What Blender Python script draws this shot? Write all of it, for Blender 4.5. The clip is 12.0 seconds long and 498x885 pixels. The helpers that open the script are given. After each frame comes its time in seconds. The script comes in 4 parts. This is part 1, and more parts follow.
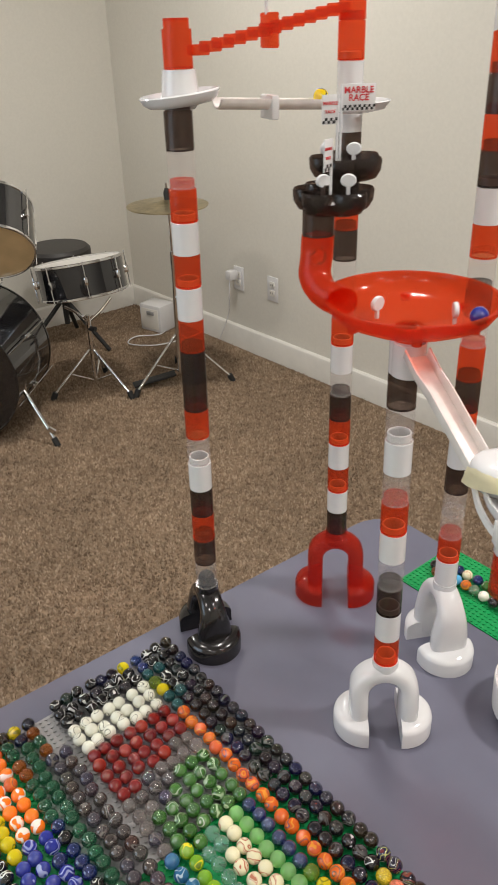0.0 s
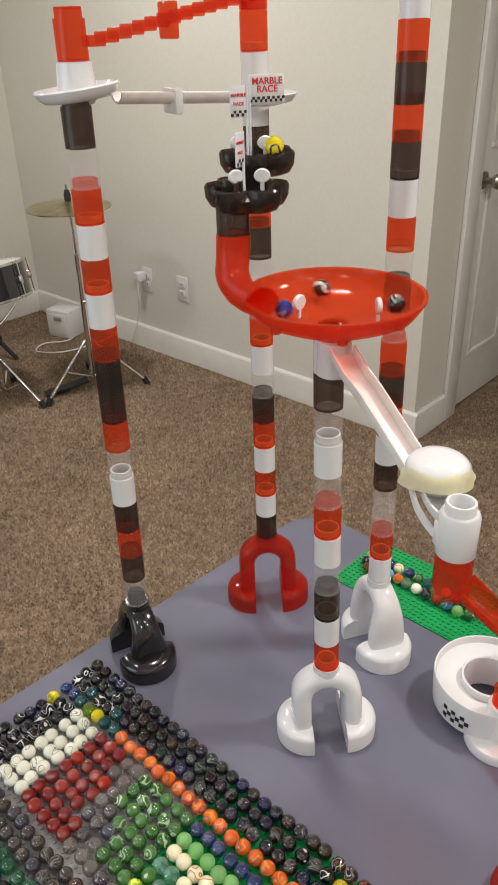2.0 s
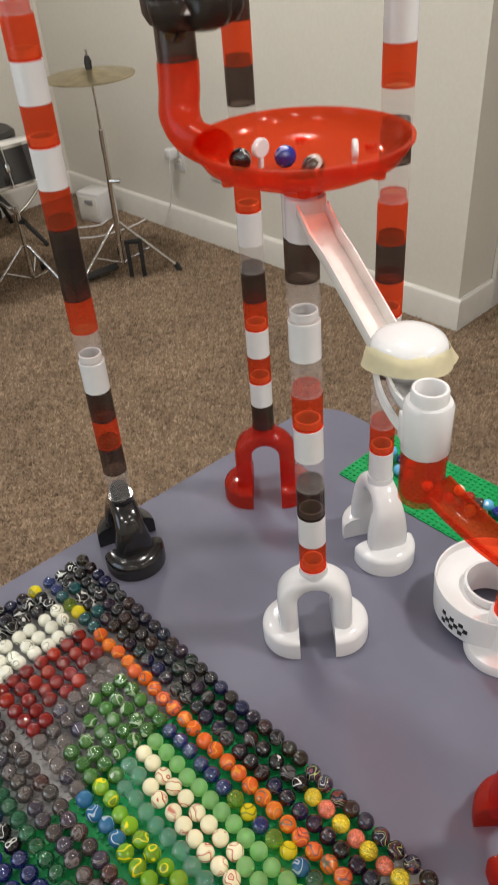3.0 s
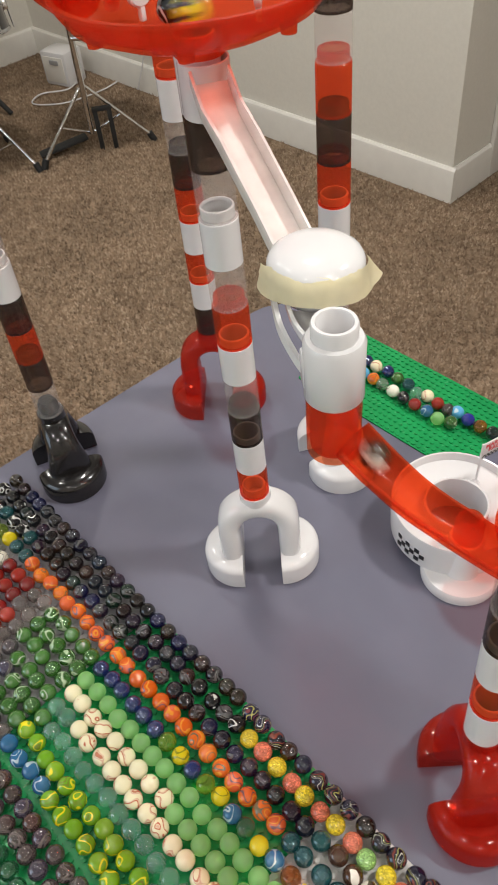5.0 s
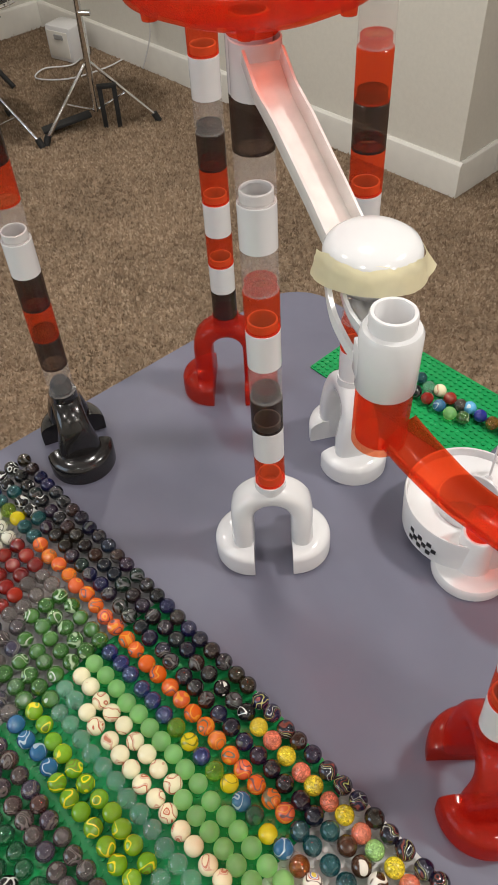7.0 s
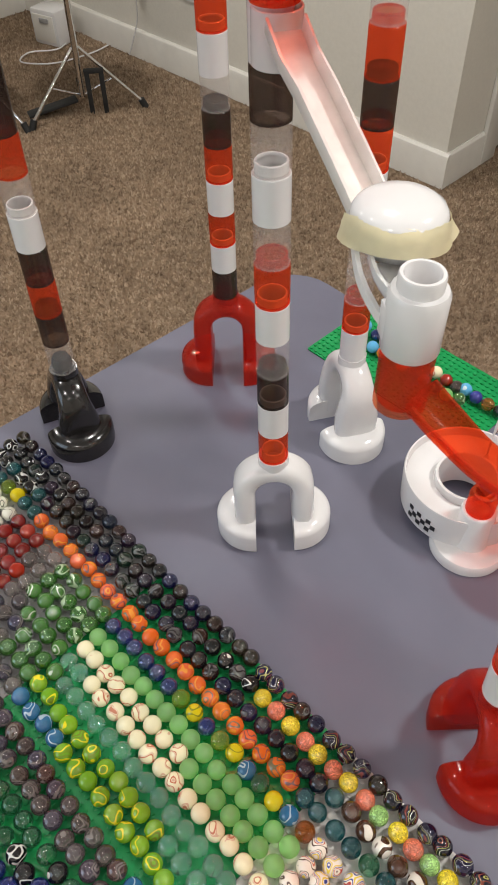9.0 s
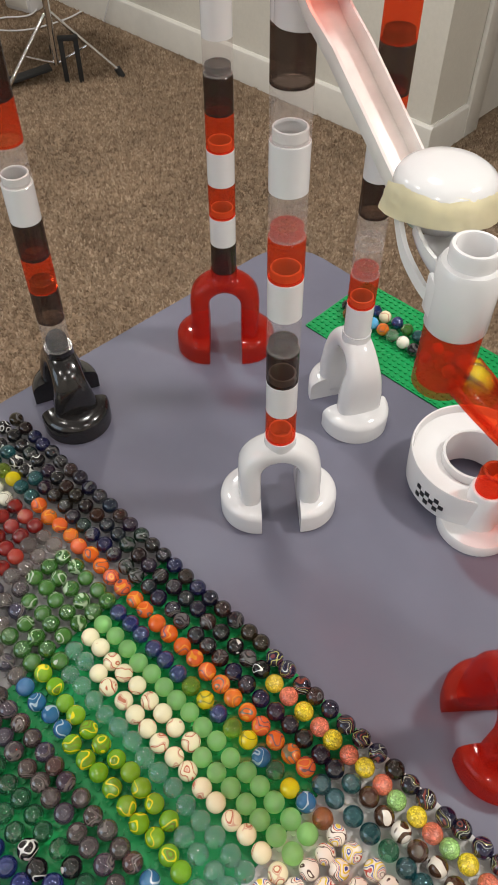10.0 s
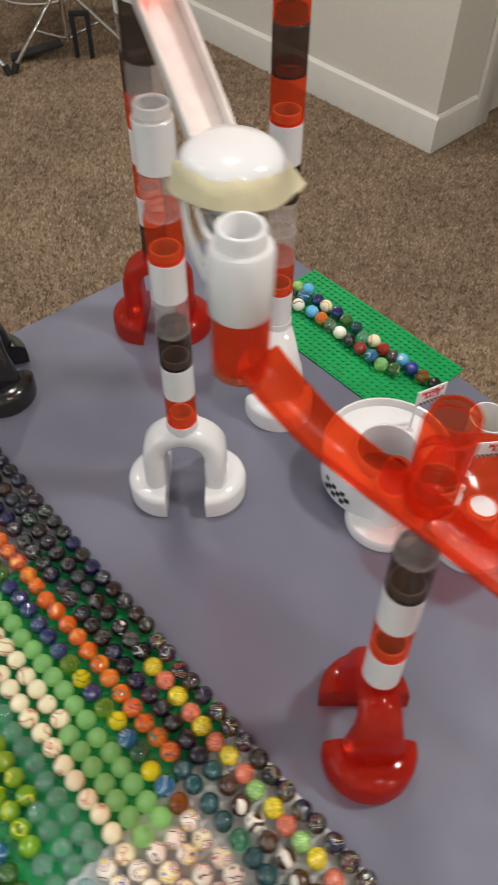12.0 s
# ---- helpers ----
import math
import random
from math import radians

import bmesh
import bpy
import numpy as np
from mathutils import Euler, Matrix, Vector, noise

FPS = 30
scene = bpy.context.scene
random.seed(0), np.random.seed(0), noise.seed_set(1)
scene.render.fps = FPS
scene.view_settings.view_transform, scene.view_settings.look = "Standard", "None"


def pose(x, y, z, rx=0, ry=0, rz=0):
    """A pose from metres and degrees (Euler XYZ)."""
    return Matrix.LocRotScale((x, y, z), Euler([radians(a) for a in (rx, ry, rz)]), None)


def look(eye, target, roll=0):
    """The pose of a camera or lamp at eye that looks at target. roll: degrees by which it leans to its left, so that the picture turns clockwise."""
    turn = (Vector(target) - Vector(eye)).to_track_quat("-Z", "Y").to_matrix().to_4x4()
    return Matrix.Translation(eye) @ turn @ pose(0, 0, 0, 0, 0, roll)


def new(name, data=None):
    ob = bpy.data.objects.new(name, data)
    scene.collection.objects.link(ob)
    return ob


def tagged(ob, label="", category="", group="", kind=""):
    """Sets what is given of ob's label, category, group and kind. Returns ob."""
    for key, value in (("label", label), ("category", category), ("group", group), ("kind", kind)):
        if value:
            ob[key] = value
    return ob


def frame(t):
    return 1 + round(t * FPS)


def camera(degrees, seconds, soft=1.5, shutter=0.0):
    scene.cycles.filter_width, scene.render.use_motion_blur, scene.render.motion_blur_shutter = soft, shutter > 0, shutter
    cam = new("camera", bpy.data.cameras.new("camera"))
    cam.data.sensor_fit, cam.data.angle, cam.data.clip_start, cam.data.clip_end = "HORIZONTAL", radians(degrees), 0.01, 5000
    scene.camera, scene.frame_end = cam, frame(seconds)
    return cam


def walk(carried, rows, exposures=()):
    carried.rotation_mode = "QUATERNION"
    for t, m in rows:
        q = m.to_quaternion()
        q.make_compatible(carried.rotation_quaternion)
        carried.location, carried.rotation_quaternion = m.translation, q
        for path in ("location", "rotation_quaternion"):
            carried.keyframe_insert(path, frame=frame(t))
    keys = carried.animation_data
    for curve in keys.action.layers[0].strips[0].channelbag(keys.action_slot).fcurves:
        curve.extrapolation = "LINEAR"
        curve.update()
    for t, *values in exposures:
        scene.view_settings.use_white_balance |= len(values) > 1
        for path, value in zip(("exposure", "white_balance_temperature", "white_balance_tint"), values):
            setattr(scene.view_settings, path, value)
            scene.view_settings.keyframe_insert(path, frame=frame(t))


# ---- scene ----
cam = camera(36.7, 12.0, soft=1.25, shutter=0.5)
TZ = 0.67  # height of the table mat above the carpet
PATH = [
    (0, (0.038, 0.031, 1.448), (0.138, 1.776, 0.477), -1.7),
    (0.5, (0.057, 0.03, 1.452), (0.177, 1.776, 0.484), -3.4),
    (1, (0.047, 0.05, 1.446), (0.282, 1.787, 0.482), -2.1),
    (1.5, (0.05, 0.061, 1.443), (0.343, 1.787, 0.476), -1.6),
    (2, (0.034, 0.065, 1.441), (0.35, 1.78, 0.46), -1.8),
    (2.5, (0.073, 0.087, 1.413), (0.308, 1.746, 0.322), -2.7),
    (4.5, (0.199, 0.206, 1.354), (0.211, 1.613, -0.067), -8.1),
    (5, (0.201, 0.207, 1.351), (0.29, 1.577, -0.103), -6.5),
    (5.5, (0.189, 0.212, 1.349), (0.3, 1.565, -0.12), -5.4),
    (6, (0.18, 0.216, 1.349), (0.302, 1.56, -0.126), -4.5),
    (6.5, (0.174, 0.214, 1.352), (0.297, 1.554, -0.128), -4.0),
    (7, (0.171, 0.215, 1.349), (0.292, 1.556, -0.13), -3.3),
    (9, (0.145, 0.202, 1.343), (0.318, 1.522, -0.15), -1.2),
    (9.5, (0.123, 0.217, 1.33), (0.332, 1.505, -0.185), -0.1),
    (10, (0.117, 0.223, 1.33), (0.349, 1.486, -0.204), 0.5),
    (10.5, (0.122, 0.223, 1.33), (0.365, 1.472, -0.213), 0.6),
    (11, (0.127, 0.221, 1.332), (0.376, 1.464, -0.214), 1.1),
    (11.5, (0.139, 0.213, 1.334), (0.392, 1.462, -0.208), 0.9),
    (12, (0.233, 0.208, 1.325), (0.402, 1.453, -0.231), 1.4),
]
walk(cam, [(t, look(eye, target, roll)) for t, eye, target, roll in PATH],
     exposures=[(0, -0.40), (11.4, -0.42), (12, -0.54)])

# ---- world and lights ----
world = bpy.data.worlds.new("world")
scene.world = world
world.use_nodes = True
bg = world.node_tree.nodes["Background"]
sky = world.node_tree.nodes.new("ShaderNodeTexSky")
sky.sky_type, sky.sun_disc = "NISHITA", False
sky.sun_elevation, sky.sun_rotation = radians(35), radians(100)
world.node_tree.links.new(sky.outputs[0], bg.inputs[0])
bg.inputs[1].default_value = 0.12

ROOM = pose(1.117, 2.445, 0, 0, 0, -53.3)  # x along the back wall, y out through it, origin at the wall's free end
CEIL = 2.45
LAMPS = [(0.30, 1.15, 12), (1.35, 0.55, 33), (-0.75, 0.90, 6), (0.75, -0.35, 6), (-0.45, -0.35, 7), (0.10, -1.30, 9), (1.45, -1.00, 16), (-0.15, 2.75, 26), (-1.35, 2.05, 16)]


def lamp(name, kind, m, power, size, color, size_y=None):
    data = bpy.data.lights.new(name, kind)
    data.energy, data.color = power, color
    if kind == "AREA":
        data.shape = "RECTANGLE" if size_y else "DISK"
        data.size = size
        if size_y:
            data.size_y = size_y
    ob = new(name, data)
    ob.matrix_world = m
    return ob


for lx, ly, power in LAMPS:
    lamp("ceiling_lamp_light", "AREA", pose(lx, ly, CEIL - 0.012), power, 0.19, (1.0, 0.955, 0.90))
# daylight in the window's opening on the wall behind the table
lamp("window_light", "AREA", ROOM @ pose(0.15, -3.55, 1.45, 90, 0, 0), 13, 1.2, (0.74, 0.87, 1.0), 1.1)


# ---- materials ----
def mat(name):
    m = bpy.data.materials.new(name)
    m.use_nodes = True
    t = m.node_tree
    return m, t, t.nodes["Principled BSDF"]


def node(t, kind, ins=None, operation="", noise_dimensions="", data_type="", blend_type=""):
    n = t.nodes.new(kind)
    if operation:
        n.operation = operation
    if noise_dimensions:
        n.noise_dimensions = noise_dimensions
    if data_type:
        n.data_type = data_type
    if blend_type:
        n.blend_type = blend_type
    for k, v in (ins or {}).items():
        if isinstance(v, bpy.types.NodeSocket):
            t.links.new(v, n.inputs[k])
        else:
            n.inputs[k].default_value = v
    return n


def ramp(t, fac, stops, mode="LINEAR"):
    n = t.nodes.new("ShaderNodeValToRGB")
    n.color_ramp.interpolation = mode
    e = n.color_ramp.elements
    while len(e) < len(stops):
        e.new(0.5)
    for el, (p, c) in zip(e, stops):
        el.position, el.color = p, (*c, 1)
    t.links.new(fac, n.inputs[0])
    return n.outputs[0]


def obj_coord(t):
    return node(t, "ShaderNodeTexCoord").outputs["Object"]


def bump(t, bsdf, height, strength, dist):
    b = node(t, "ShaderNodeBump", {"Height": height, "Strength": strength, "Distance": dist})
    t.links.new(b.outputs[0], bsdf.inputs["Normal"])


def mixed(c, k):
    return tuple(min(1, x * k) for x in c)


def solid(name, color, rough=0.4, metal=0.0, scale=40, vary=0.12, bumps=0.05, coat=0.0):
    m, t, b = mat(name)
    n = node(t, "ShaderNodeTexNoise", {"Vector": obj_coord(t), "Scale": scale, "Detail": 4})
    n2 = node(t, "ShaderNodeTexNoise", {"Vector": obj_coord(t), "Scale": scale * 7, "Detail": 2})
    col = ramp(t, n.outputs[0], [(0.3, mixed(color, 1 - vary)), (0.7, mixed(color, 1 + vary * 0.5))])
    t.links.new(col, b.inputs["Base Color"])
    r = node(t, "ShaderNodeMapRange", {"Value": n2.outputs[0], "To Min": rough * 0.8, "To Max": min(1, rough * 1.25)})
    t.links.new(r.outputs[0], b.inputs["Roughness"])
    b.inputs["Metallic"].default_value = metal
    b.inputs["Coat Weight"].default_value = coat
    if bumps:
        bump(t, b, n2.outputs[0], bumps, 0.001)
    return m


def tinted(name, color, see, clear_color, rough=0.12):
    """Moulded see-through plastic: a share of light passes straight through, tinted."""
    m, t, b = mat(name)
    b.inputs["Roughness"].default_value = rough
    n = node(t, "ShaderNodeTexNoise", {"Vector": obj_coord(t), "Scale": 60, "Detail": 3})
    col = ramp(t, n.outputs[0], [(0.3, mixed(color, 0.9)), (0.7, mixed(color, 1.05))])
    t.links.new(col, b.inputs["Base Color"])
    bump(t, b, n.outputs[0], 0.06, 0.001)
    tr = node(t, "ShaderNodeBsdfTransparent", {"Color": (*clear_color, 1)})
    mx = node(t, "ShaderNodeMixShader", {0: see})
    t.links.new(b.outputs[0], mx.inputs[1])
    t.links.new(tr.outputs[0], mx.inputs[2])
    t.links.new(mx.outputs[0], t.nodes["Material Output"].inputs[0])
    return m


WHITE = solid("white_plastic", (0.71, 0.705, 0.71), 0.13, vary=0.02, bumps=0)
RED = tinted("red_clear_plastic", (0.68, 0.105, 0.038), 0.72, (1.0, 0.31, 0.15))
BLACK = tinted("smoke_plastic", (0.045, 0.034, 0.029), 0.50, (0.46, 0.36, 0.31), 0.16)
CLEAR = tinted("clear_plastic", (0.75, 0.73, 0.72), 0.84, (0.97, 0.95, 0.94), 0.08)
MILK = tinted("milky_plastic", (0.86, 0.83, 0.80), 0.05, (1.0, 0.9, 0.85), 0.22)
TAPE = tinted("masking_tape", (0.95, 0.89, 0.66), 0.16, (1.0, 0.96, 0.78), 0.6)
BASE_BLACK = solid("black_plastic", (0.014, 0.013, 0.013), 0.18, vary=0.1, bumps=0.03, coat=0.4)
BASE_RED = tinted("deep_red_plastic", (0.46, 0.026, 0.014), 0.56, (0.98, 0.26, 0.17), 0.08)
GREEN = solid("green_baseplate", (0.012, 0.30, 0.085), 0.25, vary=0.15, scale=20)
GREY_PLATE = solid("grey_baseplate", (0.33, 0.33, 0.33), 0.35)
WHITE_PLATE = solid("pale_grey_baseplate", (0.62, 0.62, 0.60), 0.3)
MATM = solid("grey_mat", (0.124, 0.124, 0.172), 0.55, scale=5, vary=0.10, bumps=0.12)
TABLE = solid("table_wood", (0.20, 0.12, 0.07), 0.5, scale=8)
WALL = solid("beige_wall_paint", (0.66, 0.635, 0.57), 0.7, scale=90, vary=0.03, bumps=0.12)
TRIM = solid("white_trim_paint", (0.72, 0.70, 0.65), 0.35, scale=20, vary=0.04)
CEILM = solid("ceiling_paint", (0.50, 0.49, 0.46), 0.8, scale=60, vary=0.03, bumps=0.3)
CHROME = solid("chrome", (0.75, 0.75, 0.76), 0.12, 1.0, vary=0.05, bumps=0.02)
BRASS = solid("bronze_cymbal", (0.55, 0.47, 0.30), 0.32, 1.0, scale=30, vary=0.25)
NICKEL = solid("satin_nickel", (0.45, 0.42, 0.38), 0.3, 1.0)
SHELL = solid("black_lacquer", (0.010, 0.010, 0.012), 0.10, vary=0.2, bumps=0.0, coat=1.0)
HEAD = solid("drum_head", (0.74, 0.72, 0.68), 0.5, scale=14, vary=0.08)
HEAD_TAN = solid("clear_drum_head", (0.62, 0.45, 0.24), 0.3, scale=6, vary=0.25)
RUBBER = solid("black_rubber", (0.015, 0.015, 0.015), 0.7, vary=0.2)
SEATM = solid("black_vinyl", (0.03, 0.028, 0.027), 0.45, scale=50, vary=0.2, bumps=0.2)
PRINT_RED = solid("red_print", (0.62, 0.035, 0.045), 0.4, vary=0.05, bumps=0)
PRINT_BLACK = solid("black_print", (0.012, 0.012, 0.014), 0.4, vary=0.05, bumps=0)


def carpet_material(island):
    m, t, b = mat("carpet_pile" if island else "carpet_backing")
    co = obj_coord(t)
    big = node(t, "ShaderNodeTexNoise", {"Vector": co, "Scale": 3.2, "Detail": 3, "Roughness": 0.6})
    fine = node(t, "ShaderNodeTexNoise", {"Vector": co, "Scale": 150, "Detail": 3})
    src = node(t, "ShaderNodeNewGeometry").outputs["Random Per Island"] if island else fine.outputs[0]
    col = ramp(t, src, [(0.0, (0.205, 0.142, 0.094)), (0.35, (0.275, 0.197, 0.134)), (0.65, (0.34, 0.252, 0.175)), (1.0, (0.42, 0.325, 0.235))])
    shade = ramp(t, big.outputs[0], [(0.32, (0.74, 0.74, 0.74)), (0.66, (1.05, 1.05, 1.05))])
    mx = node(t, "ShaderNodeMix", {0: 1.0, 6: col, 7: shade}, data_type="RGBA", blend_type="MULTIPLY")
    mid = node(t, "ShaderNodeTexNoise", {"Vector": co, "Scale": 34, "Detail": 2, "Roughness": 0.7})
    tuft = ramp(t, mid.outputs[0], [(0.36, (0.72, 0.70, 0.68)), (0.62, (1.08, 1.06, 1.04))])
    my = node(t, "ShaderNodeMix", {0: 1.0, 6: mx.outputs[2], 7: tuft}, data_type="RGBA", blend_type="MULTIPLY")
    t.links.new(my.outputs[2], b.inputs["Base Color"])
    b.inputs["Roughness"].default_value = 0.95
    b.inputs["Specular IOR Level"].default_value = 0.1
    bump(t, b, fine.outputs[0], 0.8, 0.004)
    return m


def marble_material(name, stops, swirl=1.0, twist=2.6, rough=0.055, clear=0.0, see=0.0, tints=(), crackle=0.0, ior=1.3):
    """Glass marble: curved ribbons through the glass, each marble with its own phase and tint."""
    m, t, b = mat(name)
    rnd = node(t, "ShaderNodeObjectInfo").outputs["Random"]
    off = node(t, "ShaderNodeMath", {0: rnd, 1: 37.0}, operation="MULTIPLY")
    own = node(t, "ShaderNodeMath", {0: off.outputs[0]}, operation="FRACT")
    v = node(t, "ShaderNodeVectorMath", {0: obj_coord(t), 1: (125, 125, 125)}, operation="MULTIPLY")
    nz = node(t, "ShaderNodeTexNoise", {"Vector": v.outputs[0], "W": off.outputs[0], "Scale": 0.75, "Detail": 0.0}, noise_dimensions="4D")
    ctr = node(t, "ShaderNodeVectorMath", {0: nz.outputs["Color"], 1: (0.5, 0.5, 0.5)}, operation="SUBTRACT")
    bend = node(t, "ShaderNodeVectorMath", {0: ctr.outputs[0], 1: (twist * 2.2, twist * 2.2, twist * 2.2), 2: v.outputs[0]}, operation="MULTIPLY_ADD")
    w = node(t, "ShaderNodeTexWave", {"Vector": bend.outputs[0], "Scale": 0.085 * swirl, "Distortion": 0.6, "Detail": 0.5, "Detail Scale": 2.0, "Detail Roughness": 0.4, "Phase Offset": off.outputs[0]})
    col = ramp(t, w.outputs[0], stops)
    if tints:
        tint = ramp(t, own.outputs[0], tints)
        mx = node(t, "ShaderNodeMix", {0: 1.0, 6: col, 7: tint}, data_type="RGBA", blend_type="LIGHTEN")
        col = mx.outputs[2]
    if crackle:
        vo = node(t, "ShaderNodeTexVoronoi", {"Vector": v.outputs[0], "Scale": 7.0})
        cell = node(t, "ShaderNodeSeparateColor", {0: vo.outputs["Color"]})
        gain = ramp(t, cell.outputs[0], [(0.0, (0.55, 0.55, 0.55)), (0.7, (1.0, 1.0, 1.0)), (1.0, (1.5, 1.5, 1.5))])
        mx = node(t, "ShaderNodeMix", {0: 1.0, 6: col, 7: gain}, data_type="RGBA", blend_type="MULTIPLY")
        col = mx.outputs[2]
        bump(t, b, cell.outputs[1], crackle, 0.002)
    t.links.new(col, b.inputs["Base Color"])
    b.inputs["Roughness"].default_value = rough
    b.inputs["IOR"].default_value = ior
    b.inputs["Transmission Weight"].default_value = clear
    if rough < 0.3:
        b.inputs["Coat Weight"].default_value = 1.0
        b.inputs["Coat Roughness"].default_value = 0.03
        b.inputs["Coat IOR"].default_value = 1.65
    if see:
        tr = node(t, "ShaderNodeBsdfTransparent")
        t.links.new(col, tr.inputs["Color"])
        mx = node(t, "ShaderNodeMixShader", {0: see})
        t.links.new(b.outputs[0], mx.inputs[1])
        t.links.new(tr.outputs[0], mx.inputs[2])
        t.links.new(mx.outputs[0], t.nodes["Material Output"].inputs[0])
    return m


def ribbon(base, *bands):
    """Ramp stops: a base colour crossed by bands of (from, to, colour)."""
    stops = [(0.0, base)]
    for lo, hi, c in bands:
        stops += [(lo - 0.03, base), (lo, c), (hi, c), (min(1.0, hi + 0.03), base)]
    return stops


def plain(c, vary=0.25):
    return [(0.0, mixed(c, 1 - vary)), (0.5, c), (1.0, mixed(c, 1 + vary))]


K = (0.006, 0.006, 0.007)
SHEEN = [(0.0, (0.0325, 0.0130, 0.0052)), (0.14, (0.0039, 0.0039, 0.0046)), (0.28, (0.0033, 0.0065, 0.0390)), (0.42, (0.0221, 0.0156, 0.0052)), (0.52, (0.0033, 0.0033, 0.0039)), (0.64, (0.0026, 0.0195, 0.0117)), (0.78, (0.0169, 0.0039, 0.0195)), (0.90, (0.0065, 0.0065, 0.0078)), (1.0, (0.0033, 0.0130, 0.0292))]
SMOKE = [(0.0, (0.070, 0.055, 0.050)), (0.3, (0.10, 0.085, 0.085)), (0.55, (0.060, 0.055, 0.10)), (0.75, (0.10, 0.050, 0.038)), (1.0, (0.090, 0.085, 0.080))]
